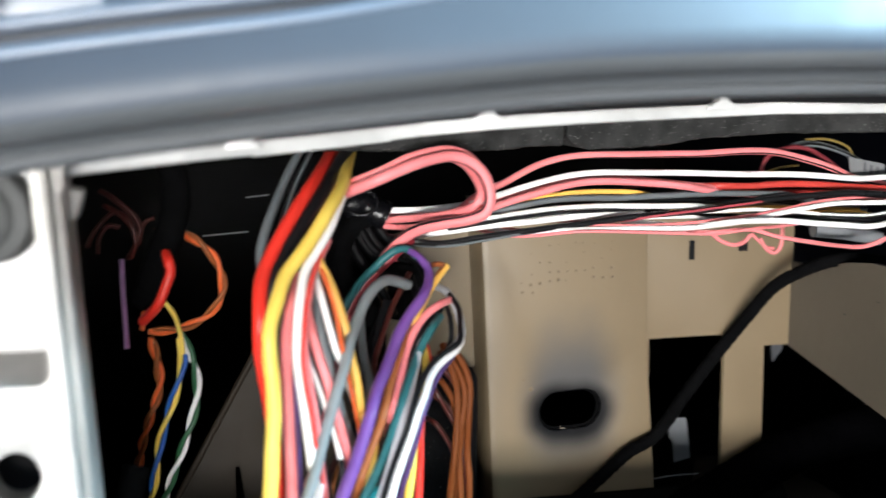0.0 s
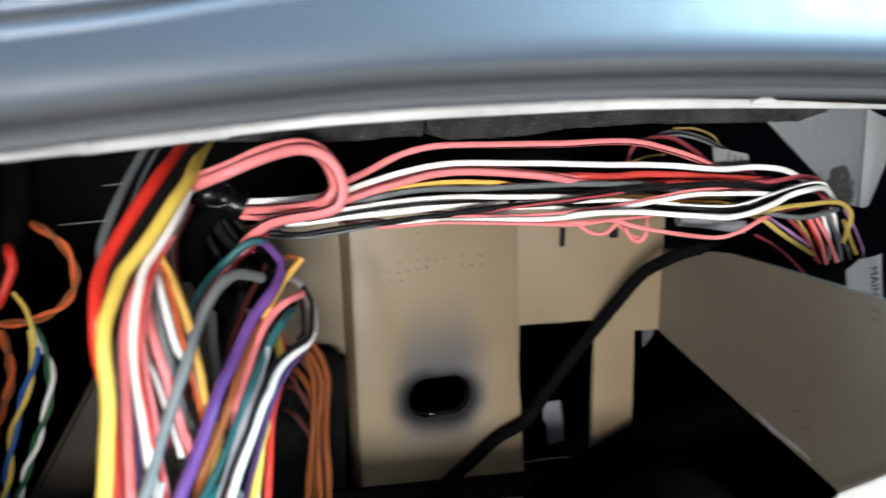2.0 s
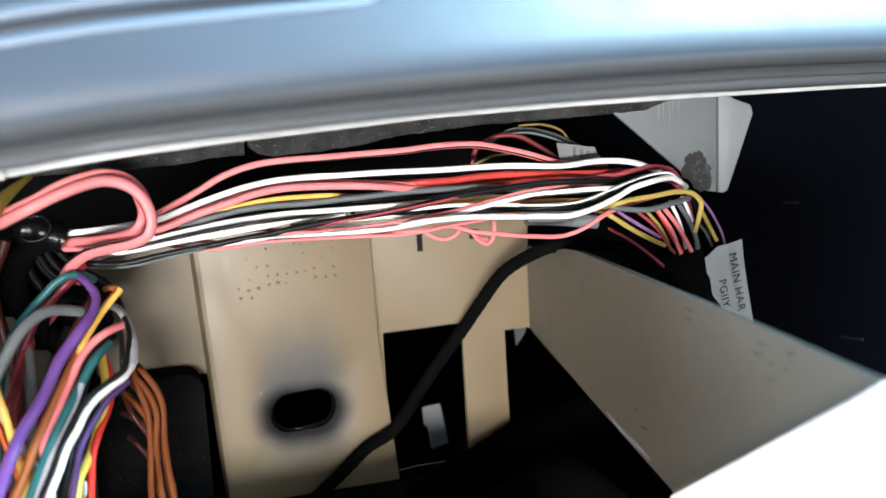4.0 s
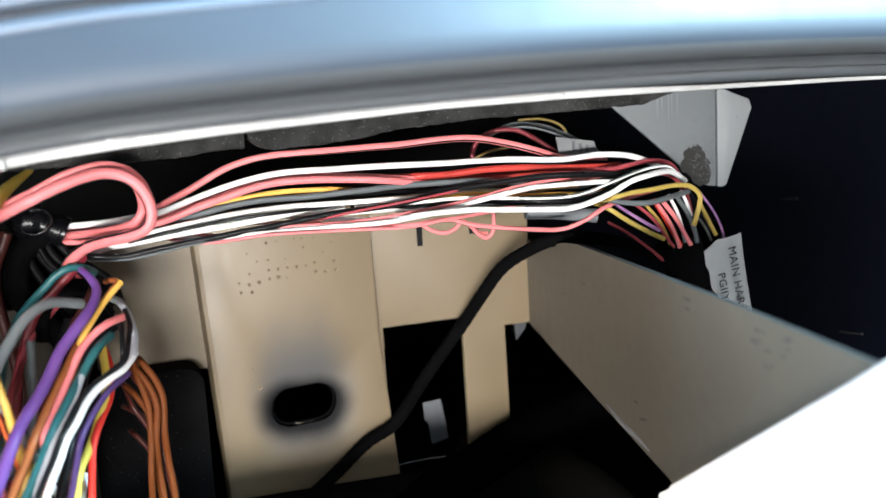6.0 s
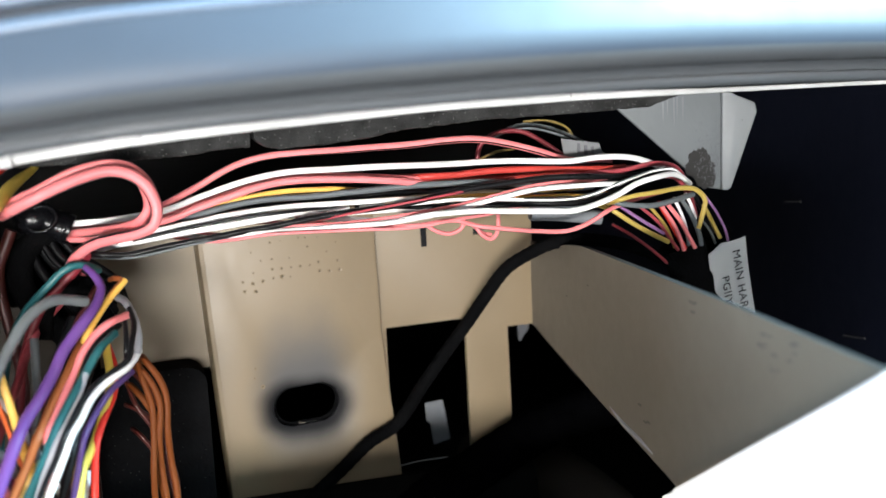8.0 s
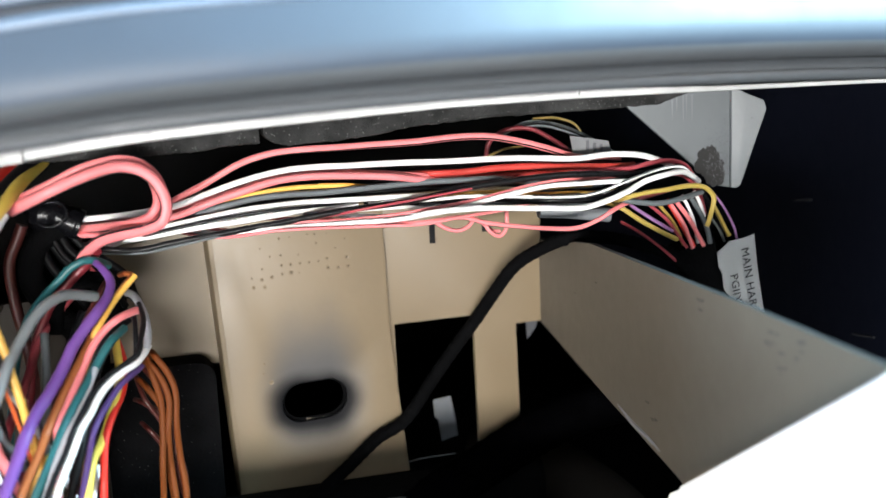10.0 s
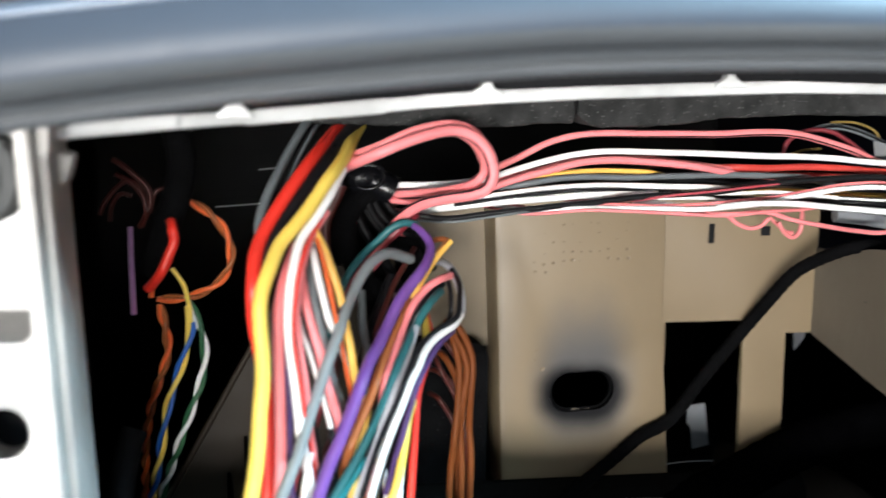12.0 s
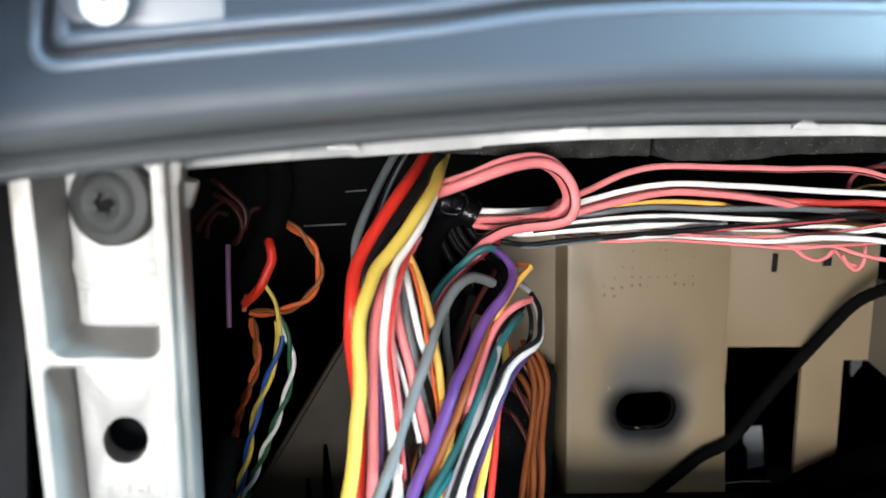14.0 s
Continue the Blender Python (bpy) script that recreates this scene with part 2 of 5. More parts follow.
def smooth_line(pts, step):
    """A centripetal curve through the points, in even small steps."""
    p = [Vector(q) for q in pts]
    p = [2 * p[0] - p[1], *p, 2 * p[-1] - p[-2]]
    line = []
    for i in range(1, len(p) - 2):
        a, b, c, d = p[i - 1:i + 3]
        n = max(3, int((c - b).length / step))
        t = [0.0]
        for u, v in ((a, b), (b, c), (c, d)):
            t.append(t[-1] + max((v - u).length, 1e-4) ** 0.5)
        for k in range(n):
            s = t[1] + (t[2] - t[1]) * k / n
            a1 = a * ((t[1] - s) / (t[1] - t[0])) + b * ((s - t[0]) / (t[1] - t[0]))
            a2 = b * ((t[2] - s) / (t[2] - t[1])) + c * ((s - t[1]) / (t[2] - t[1]))
            a3 = c * ((t[3] - s) / (t[3] - t[2])) + d * ((s - t[2]) / (t[3] - t[2]))
            b1 = a1 * ((t[2] - s) / (t[2] - t[0])) + a2 * ((s - t[0]) / (t[2] - t[0]))
            b2 = a2 * ((t[3] - s) / (t[3] - t[1])) + a3 * ((s - t[1]) / (t[3] - t[1]))
            line.append(b1 * ((t[2] - s) / (t[2] - t[1])) + b2 * ((s - t[1]) / (t[2] - t[1])))
    line.append(p[-2])
    return line


def tube(pts, r, sides=10, step=1.2, stripe=(), ribs=None, twist=0.0):
    """A round tube along a smooth line; stripe: the sides that take the second material; ribs: (pitch, depth)."""
    line = smooth_line(pts, step)
    bm = bmesh.new()
    rings, up, run = [], Vector((0, -1, 0.3)), 0.0
    for i, q in enumerate(line):
        d = (line[min(i + 1, len(line) - 1)] - line[max(i - 1, 0)]).normalized()
        run += (q - line[i - 1]).length if i else 0.0
        up = (up - d * up.dot(d)).normalized()
        side = d.cross(up)
        rr = (r(i / (len(line) - 1)) if callable(r) else r) * (1 + (ribs[1] * math.sin(run / ribs[0] * 2 * math.pi) if ribs else 0))
        ring = []
        for k in range(sides):
            a = 2 * math.pi * (k + 0.5) / sides + twist * run
            ring.append(bm.verts.new(W(*(q + (up * math.cos(a) + side * math.sin(a)) * rr))))
        rings.append(ring)
    for a, b in zip(rings, rings[1:]):
        for k in range(sides):
            f = bm.faces.new((a[k], a[(k + 1) % sides], b[(k + 1) % sides], b[k]))
            f.material_index = 1 if k in stripe else 0
    bm.faces.new(rings[0])
    bm.faces.new(rings[-1][::-1])
    return bm


def sweep(profile, curve, x0, x1, n=60):
    """A closed (y, dz) profile drawn along x, its height following curve(x)."""
    bm = bmesh.new()
    rings = []
    for i in range(n + 1):
        x = x0 + (x1 - x0) * i / n
        rings.append([bm.verts.new(W(x, y, curve(x) + dz)) for y, dz in profile])
    m = len(profile)
    for a, b in zip(rings, rings[1:]):
        for k in range(m):
            bm.faces.new((a[k], a[(k + 1) % m], b[(k + 1) % m], b[k]))
    bm.faces.new(rings[0])
    bm.faces.new(rings[-1][::-1])
    return bm


def bar(xs, ys, lows, tops, depth, r, n):
    """A bar with rounded front edges along x; front, underside and top follow the stations."""
    bm = bmesh.new()
    rings = []
    for i in range(n + 1):
        x = xs[0] + (xs[-1] - xs[0]) * i / n
        y, z0, z1 = (float(np.interp(x, xs, v)) for v in (ys, lows, tops))
        q = min(r, (z1 - z0) / 2.2)
        prof = [(depth, z0), (q, z0), (q * 0.3, z0 + q * 0.3), (0, z0 + q), (0, z1 - q), (q * 0.3, z1 - q * 0.3), (q, z1), (depth, z1)]
        rings.append([bm.verts.new(W(x, y + dy, z)) for dy, z in prof])
    for a, c in zip(rings, rings[1:]):
        for k in range(8):
            bm.faces.new((a[k], a[(k + 1) % 8], c[(k + 1) % 8], c[k]))
    bm.faces.new(rings[0])
    bm.faces.new(rings[-1][::-1])
    return bm


def lip(x):
    return 72.2 - 0.000394 * (x - 95) ** 2


# ---- the unseen cabin round the camera: plain added walls with openings for the lamps ----
def cabin():
    shell = material("cabin_lining", (0.16, 0.16, 0.165), 0.8, 0, 0.1, 8, 0.2)
    parts = {
        "floor": [(-800, 800, -1300, 700, -730, -700)],
        "ceiling": [(-800, 800, -1300, -400, 600, 630), (-800, 800, 60, 700, 600, 630), (-800, 40, -400, 60, 600, 630), (680, 800, -400, 60, 600, 630)],
        "wall_rear": [(-800, 800, -1330, -1300, -700, -260), (-800, 800, -1330, -1300, 330, 600), (-800, -720, -1330, -1300, -260, 330), (600, 800, -1330, -1300, -260, 330)],
        "wall_left": [(-830, -800, -1300, 700, -700, 40), (-830, -800, -1300, 700, 560, 600), (-830, -800, -1300, -900, 40, 560), (-830, -800, 250, 700, 40, 560)],
        "wall_right": [(800, 830, -1300, 700, -700, 150), (800, 830, -1300, 700, 560, 600), (800, 830, -1300, -900, 150, 560), (800, 830, 250, 700, 150, 560)],
        "wall_front": [(-800, 800, 700, 730, -700, 600)],
    }
    for name, sizes in parts.items():
        tagged(part(name, boxed(*sizes), shell, smooth=False), "plain grey cabin lining", "car interior", kind="structure")


cabin()


# ---- the cavity ----
cavity_walls = {}


def cavity():
    for name, sizes, mat, label in (
        ("cavity_back", [(-240, 260, 480, 486, -120, 130)], black_plastic, "black plastic at the back of the cavity"),
        ("cavity_top", [(-240, 260, 206, 480, 80, 84), (-240, 260, 172, 206, 76, 80)], black_plastic, "black underside of the dashboard"),
        ("cavity_floor", [(-240, 260, 170, 480, -60, -56)], black_plastic, "black floor of the cavity"),
        ("cavity_wall_left", [(-246, -240, 178, 480, -60, 84), (-240, -77, 178, 182, -60, 76)], black_plastic, "black side wall of the cavity"),
        ("cavity_wall_right", [(186, 190, 150, 480, -60, 84)], navy_plastic, "dark navy plastic side wall of the cavity"),
    ):
        cavity_walls[name] = tagged(part(name, boxed(*sizes), mat, smooth=False), label, "cavity wall", kind="structure")


cavity()


def surround():
    """Unseen pieces added round the opening to block light: a sill below it and a thin sheet beside it."""
    t = thing("unseen_sill", (30, 140, -60), "unseen dark sill added to shade the cavity from below", "dashboard trim")
    part("sill", prism([(118, -12.5), (164, -16.5), (168, -60), (118, -400), (100, -400), (100, -30)], -190, 200, axis="x"), black_plastic, t, bevel=2.0)
    t = thing("sun_blocker", (-140, 110, 50), "unseen dark sheet added to keep the sun off the side plate", "dashboard trim")
    part("blocker_sheet", prism([(170, 14), (150, 44), (138, 52), (80, 89.5), (80, 150), (170, 150)], -88, -85, axis="x"), black_plastic, t, bevel=0.4)


surround()


def back_panel():
    """Tan sheet-metal carrier: the wall with two square openings, the raised column with its slot, the perforation."""
    t = thing("metal_carrier", (40, 245, -60), "tan painted sheet-metal carrier with a soot-stained slot", "metal carrier")
    part("wall_sheet", prism([(64, 49), (107, 49), (107, 13.4), (100.2, 13.4), (100.6, -11.5), (89.9, -17), (89.5, 16.6), (70.2, 16.4), (70.6, -17.6), (64, -17.6)], 241, 242.6), tan_paint, t, bevel=0.15)
    part("side_sheet", boxed((6, 30, 249, 251, 10, 43)), tan_paint, t, smooth=False)
    slot = rounded(42.9, 57.7, -3.4, 5.6, 4.3, 8)
    slot = [(x, z + (x - 50.3) * 0.05) for x, z in slot]
    col = prism([(29.0, 50), (32.8, -24), (72.3, -24), (68.9, 16), (68.2, 50)], 239.2, 240.8, holes=(slot,))
    part("column_face", col, column_paint, t, bevel=0.7)
    # folded sides of the column
    bm = bmesh.new()
    for xt, xb, s, back in ((29.4, 33.2, -1, 250),):
        prof = [(0, 239.2), (0.9, 239.5), (1.4, 240.4), (1.5, back), (0.2, back), (0.0, 240.6)]
        rings = [[bm.verts.new(W(x + s * dx, y, z)) for dx, y in prof] for x, z in ((xt, 50), (xb, -22))]
        n = len(prof)
        for k in range(n):
            bm.faces.new((rings[0][k], rings[0][(k + 1) % n], rings[1][(k + 1) % n], rings[1][k]))
        bm.faces.new(rings[0])
        bm.faces.new(rings[1][::-1])
    part("column_side", bm, tan_paint, t)
    lipbm = prism([(p[0], p[1]) for p in slot], 240.6, 241.4, holes=([((x - 50.3) * 0.93 + 50.3, (z - 1.1) * 0.90 + 1.1) for x, z in slot],))
    part("slot_edge", lipbm, tape_mat, t)
    # glint on the slot's lower edge, drawn as a pale line
    part("slot_glint", tube([(48.2, 240.4, -3.3), (50.2, 240.3, -3.6), (52.4, 240.4, -3.4)], 0.2, 8, 0.6), dark_tan, t, "pale line painted for the slot edge's glint")
    # dot-punched code that cannot be read: flat brown discs drawn for the dimples, each with a raised rim
    dark, rims = bmesh.new(), bmesh.new()
    rng = random.Random(4)
    dots = [(38.0, 31.0, 0.2), (40.2, 30.5, 0.32), (42.4, 30.8, 0.34), (38.3, 28.9, 0.3), (40.7, 28.7, 0.32), (40.4, 32.9, 0.2), (44.8, 31.3, 0.28), (46.8, 31.5, 0.4), (48.6, 31.3, 0.16)]
    dots += [(44.7 + 2.1 * k, 33.3 + 0.05 * k, 0.24 + 0.05 * (k % 2)) for k in range(5)]
    dots += [(55.1, 34.0, 0.3), (59.5, 33.9, 0.34), (55.2, 31.9, 0.38), (57.5, 31.7, 0.36), (59.8, 31.8, 0.36)]
    dots += [(42.3, 35.5, 0.2), (44.7, 35.6, 0.22), (48.6, 35.5, 0.15), (57.1, 36.2, 0.2), (52.8, 37.7, 0.22), (40.2, 37.5, 0.16), (59.3, 38.2, 0.2)]
    dots += [(44.6, 39.4, 0.26), (46.8, 39.6, 0.14), (50.9, 39.9, 0.2), (52.5, 39.8, 0.2), (55.2, 39.7, 0.14), (59.5, 40.1, 0.14), (39.2, 11.0, 0.2), (40.6, 6.6, 0.34), (38.9, 8.8, 0.22)]
    for x, z, r in dots:
        ring = [(math.cos(a) * rng.uniform(0.85, 1.1), math.sin(a) * rng.uniform(0.85, 1.1)) for a in (k * math.pi / 5 for k in range(10))]
        dark.faces.new([dark.verts.new(W(x + r * 0.8 * c, 239.12, z + r * 0.8 * d)) for c, d in ring])
        inner = [rims.verts.new(W(x + r * 0.8 * c, 239.19, z + r * 0.8 * d)) for c, d in ring]
        outer = [rims.verts.new(W(x + r * 1.5 * c, 239.14 - 0.1 * r, z + r * 1.5 * d)) for c, d in ring]
        for k in range(10):
            rims.faces.new((inner[k], inner[(k + 1) % 10], outer[(k + 1) % 10], outer[k]))
    tagged(part("punched_dots", dark, material("dot_brown", (0.105, 0.078, 0.048), 0.8), t, "small brown punched dots"), kind="stuff")
    tagged(part("dot_rims", rims, tan_paint, t, "raised paint rims of the dots"), kind="stuff")
    part("notch", boxed((79.6, 80.9, 240.7, 241.5, 34.9, 39.4), (92.4, 94.6, 240.7, 241.5, 36.6, 38.8)), black_plastic, t, "narrow black notch", smooth=False)
    # side plate towards the camera
    # the plate's tone is darker and greyer than the column and wall
    plate = prism([(242, 33.6), (228, 34.2), (219, 36.4), (210, 37.5), (150, 37.7), (96, 36.8), (96, -40), (170, -0.2), (202, 5.6), (242, 13.4)], 106.6, 107.8, axis="x")
    bmesh.ops.recalc_face_normals(plate, faces=plate.faces)
    for f in plate.faces:
        f.material_index = 1 if f.normal.z > 0.8 else 0
    part("side_plate", plate, [dark_tan, edge_grime], t)
    # tip in steel darkened for the shade inside the opening
    part("fold_tip", prism([(103.4, 13.4), (106.5, 13.4), (106.2, 11.6), (103.8, 8.6)], 243, 244), shaded_fold, t, smooth=False)
    return t


carrier = back_panel()


def end_flange():
    # sunlit end of the plate, its brightness put into a pale separate sheet
    t = thing("sunlit_flange", (108, 130, -40), "pale flange on the side plate's end, brightened for sunlight", "metal flange")
    pts = [(170.6, -2.6), (171.7, -5.6), (170.2, -12), (164, -40), (90, -40), (90, 52.4), (112.5, 36.2), (140, 17.6), (167.2, -0.6)]
    part("flange_plate", prism(pts, 104.6, 106.4, axis="x"), flange_bright, t, bevel=0.3)
    part("flange_edge", tube([(105.5, 91, 51.4), (105.5, 112.5, 35.9), (105.5, 140, 17.4), (105.5, 166.8, -0.6)], 0.8, 12, 3.0), flange_bright, t, "rolled upper edge")


end_flange()


def left_panel():
    # tan panel whose shade is put into a near-black base colour
    t = thing("left_panel", (-20, 236, -60), "sheet-metal panel with narrow slots, its tan darkened for shade", "metal panel")
    slots = ([(-25.8, -6), (-25.0, -6), (-22.8, -20), (-23.6, -34), (-26.0, -34), (-25.6, -20)], [(-29.4, -14), (-28.6, -14), (-27.4, -24), (-28.0, -38), (-30.2, -38), (-29.4, -24)])
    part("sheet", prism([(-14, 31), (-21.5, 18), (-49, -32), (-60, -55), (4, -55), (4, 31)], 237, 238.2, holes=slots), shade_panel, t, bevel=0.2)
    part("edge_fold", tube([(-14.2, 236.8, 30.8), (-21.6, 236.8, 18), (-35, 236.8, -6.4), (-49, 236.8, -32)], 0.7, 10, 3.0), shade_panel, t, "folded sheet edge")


left_panel()


def foam_block():
    t = thing("foam_pad", (18, 240, -50), "black speckled foam pad standing below the wires", "foam pad")
    part("pad", prism(rounded(-4, 28.6, -56, 12.6, 4.0), 241, 249), pad_foam, t, bevel=0.6)


foam_block()


def foam_strip():
    t = thing("foam_strip", (50, 195, 60), "dark speckled foam strip glued under the frame", "foam strip")
    rng = random.Random(21)
    for xs, low in (((-28, -9, 14, 26, 34, 39.6), (61.8, 61.5, 61.3, 61.5, 62.2, 62.4)), ((40.4, 42, 45.5, 54, 63, 71, 89, 109, 127, 134), (64.2, 62.4, 61.6, 61.9, 62.6, 63.8, 64.8, 64.9, 65.4, 67.5))):
        bm = bar(xs, (218,) * len(xs), low, [72.0] * len(xs), 8.0, 0.8, 90)
        for v in bm.verts:
            v.co += Vector((0, rng.uniform(-0.25, 0.25), rng.uniform(-0.16, 0.16))) * 0.001
        part("strip", bm, foam_mat, t)


foam_strip()


def frame_rim():
    """Bare alloy frame: the top bar with its tabs."""
    t = thing("mounting_frame", (50, 160, 65), "bare cast-alloy frame bar over the opening", "metal frame")
    xs = (-52, -34, -14, 5, 17, 35, 58, 71, 98, 126, 158, 184)
    low = (60.0, 61.7, 63.2, 65.2, 66.2, 67.3, 68.4, 69.0, 69.3, 69.2, 69.0, 68.6)
    thick = (2.0, 2.2, 2.2, 2.4, 2.4, 2.4, 2.4, 2.3, 1.8, 1.1, 0.9, 0.9)
    ys = (172, 178, 185, 189, 190, 190, 190, 190, 190, 190, 190, 190)
    part("top_bar", bar(xs, ys, low, [a + c for a, c in zip(low, thick)], 10.0, 0.5, 110), rim_alloy, t)
    # machined steps on the bar
    part("bar_step", bar((-50, -35), (171.4, 176.9), (60.5, 61.9), (62.6, 63.9), 3.0, 0.4, 8), rim_alloy, t)
    part("bar_step", bar((-25, -2), (180.4, 186.6), (62.2, 64.3), (64.6, 66.9), 3.0, 0.4, 10), rim_alloy, t)
    for x, z, h, y in ((-26.5, 64.2, 2.6, 179.6), (15.5, 68.2, 1.7, 188.9), (59.5, 70.6, 1.5, 189.0), (99, 70.9, 1.2, 189.0)):
        tab = prism([(x - 3.0, z - 0.9), (x + 3.0, z - 0.9), (x + 2.6, z), (x + 1.1, z + h * 0.5), (x + 0.7, z + h), (x - 0.7, z + h), (x - 1.2, z + h * 0.45), (x - 2.6, z)], y, y + 4)
        part("tab", tab, rim_alloy, t, bevel=0.5)
    # black strip that stands in for the dark gap under the lip
    part("gap_strip", bar(xs, [y + 1.2 for y in ys], [a + c - 0.4 for a, c in zip(low, thick)], [a + c + 6.0 for a, c in zip(low, thick)], 6.0, 0.5, 60), black_plastic, t, "black strip added to darken the gap above the bar")


frame_rim()


# ---- dashboard trim above the opening ----
def bulged(bm):
    """The trim is bowed: it swings away to both sides, each point moving out along the line from the driver's eye."""
    for v in bm.verts:
        x, y, z = v.co.x * 1000, v.co.y * 1000, (v.co.z - 0.9) * 1000
        d = x + 5
        away = (0.0016 * d * d if d < 0 else 1.15e-5 * min(d, 115) ** 3 + 0.456 * max(0.0, d - 115)) / 150
        ex, ez = (-37, 71) if d < 0 else (15, 82)
        v.co = W(ex + (x - ex) * (1 + away), y * (1 + away), ez + (z - ez) * (1 + away))
    return bm


def face(x):
    return lip(x) - 0.2 + min(0.0, (x - 15) * 0.03)


def trim_panel():
    t = thing("dashboard_trim", (40, 150, 70), "soft-touch dashboard trim tinted blue for sky reflection, with a rolled lower lip", "dashboard trim")

    prof = [(152, 4.4), (147.2, 4.4), (145.6, 4.8), (144.3, 5.6), (143.4, 6.9), (143.1, 8.6), (143.5, 10.6), (144.4, 13.0), (146.2, 18), (151, 30), (159, 50), (172, 80), (190, 120), (230, 140), (230, 150), (300, 150), (300, 40), (200, 20), (165, 8)]
    bm = sweep(prof, face, -190, 200, 90)
    # the down-facing roll misses the sky, so its faces take the neutral tone
    bm.faces.ensure_lookup_table()
    for i in range(90):
        for k in range(4):
            bm.faces[i * len(prof) + k].material_index = 1
    part("trim_skin", bulged(bm), [sky_tinted_trim, lip_plastic], t)
    # beaded lower lip, set back under the rolled edge
    bead = [(166, 1.3), (151.0, 0.75), (150.0, 0.9), (149.3, 1.3), (149.0, 1.9), (149.1, 2.4), (149.7, 2.7), (149.5, 3.1), (148.6, 3.7), (147.6, 4.2), (147.0, 4.3), (152, 5.2), (166, 6.0)]
    part("trim_lip", bulged(sweep(bead, face, -190, 200, 90)), lip_plastic, t, "grey beaded lower lip")
    return t


trim = trim_panel()


def bank(x):
    return face(x) + 1.8 / (1 + math.exp(-(x + 10) / 5))


def trim_y(x, z):
    d = z - face(x)
    return 143.6 + (d - 10.5) * 0.35 if d < 18 else 146.2 + (d - 18) * 0.40


def ring_path(x0, x1, d0, d1, r):
    flat = []
    for cx, cd, a0 in ((x1 - r, d1 - r, 0), (x0 + r, d1 - r, 90), (x0 + r, d0 + r, 180), (x1 - r, d0 + r, 270)):
        flat += [(cx + r * math.cos(radians(a0 + 18 * k)), cd + r * math.sin(radians(a0 + 18 * k))) for k in range(6)]
    pts = []
    for i, (x, d) in enumerate(flat):
        nx, nd = flat[(i + 1) % len(flat)]
        n = max(1, int(math.hypot(nx - x, nd - d) / 4))
        for k in range(n):
            f = k / n
            xx = x + (nx - x) * f
            z = bank(xx) + d + (nd - d) * f
            pts.append((xx, trim_y(xx, z), z))
    return pts


def switch_bank(x0, x1, buttons):
    t = thing("switch_panel", ((x0 + x1) / 2, 144, lip((x0 + x1) / 2) + 30), "glossy grey switch panel with a raised rounded border", "switch panel", "switch panels on the trim")
    # border highlights and groove shade are put into the rings' colours
    for inset, r, dy, mat, note in ((0.9, 0.9, -0.45, border_highlight, "outer border, paler for its highlight"), (2.6, 0.8, 0.5, groove_shade, "dark ring in place of a groove's shade"), (4.3, 1.0, -0.2, lightened_bezel, "inner border, paler for its highlight")):
        path = ring_path(x0 + inset, x1 - inset, 14.1 + inset, 46 - inset, max(1.2, 4.2 - inset * 0.7))
        bm = bmesh.new()
        rings = []
        n = len(path)
        for i, p in enumerate(path):
            d = (Vector(path[(i + 1) % n]) - Vector(path[i - 1])).normalized()
            out = Vector((0, -1, 0))
            side = d.cross(out).normalized()
            c = Vector((p[0], p[1] - dy * -1 if dy > 0 else p[1] - dy, p[2]))
            rings.append([bm.verts.new(W(*(c + (out * math.cos(a) + side * math.sin(a)) * r))) for a in (k * math.pi / 5 for k in range(10))])
        for i in range(n):
            a, c = rings[i], rings[(i + 1) % n]
            for k in range(10):
                bm.faces.new((a[k], a[(k + 1) % 10], c[(k + 1) % 10], c[k]))
        part("border", bulged(bm), mat, t, note)
    part("panel_face", bulged(prism(rounded(x0 + 4, x1 - 4, bank(x0 + 5) + 18.4, bank(x1 - 5) + 42, 1.0), 147.4, 152)), panel_plastic, t, bevel=0.3)
    for a, c, kind in buttons:
        z0, z1 = bank((a + c) / 2) + 19.4, bank((a + c) / 2) + 42
        bt = part("button", bulged(prism(rounded(a, c, z0, z1, 1.2), 146.3, 152)), panel_plastic if kind else black_plastic, t, "" if kind else "black blank cover", bevel=0.4)
        if kind == "icon":
            cx, cz = -59.9, bank(-60) + 23.0
            part("icon", prism(disc(cx, cz, 2.9), 146.0, 146.5, holes=(disc(cx, cz + 0.8, 1.0, 12),)), icon_mat, bt, "white round symbol")


switch_bank(-69.5, 53, [(-64.5, -44.6, "icon"), (-41.2, 48.5, "")])
switch_bank(99, 190, [(104, 184, "")])


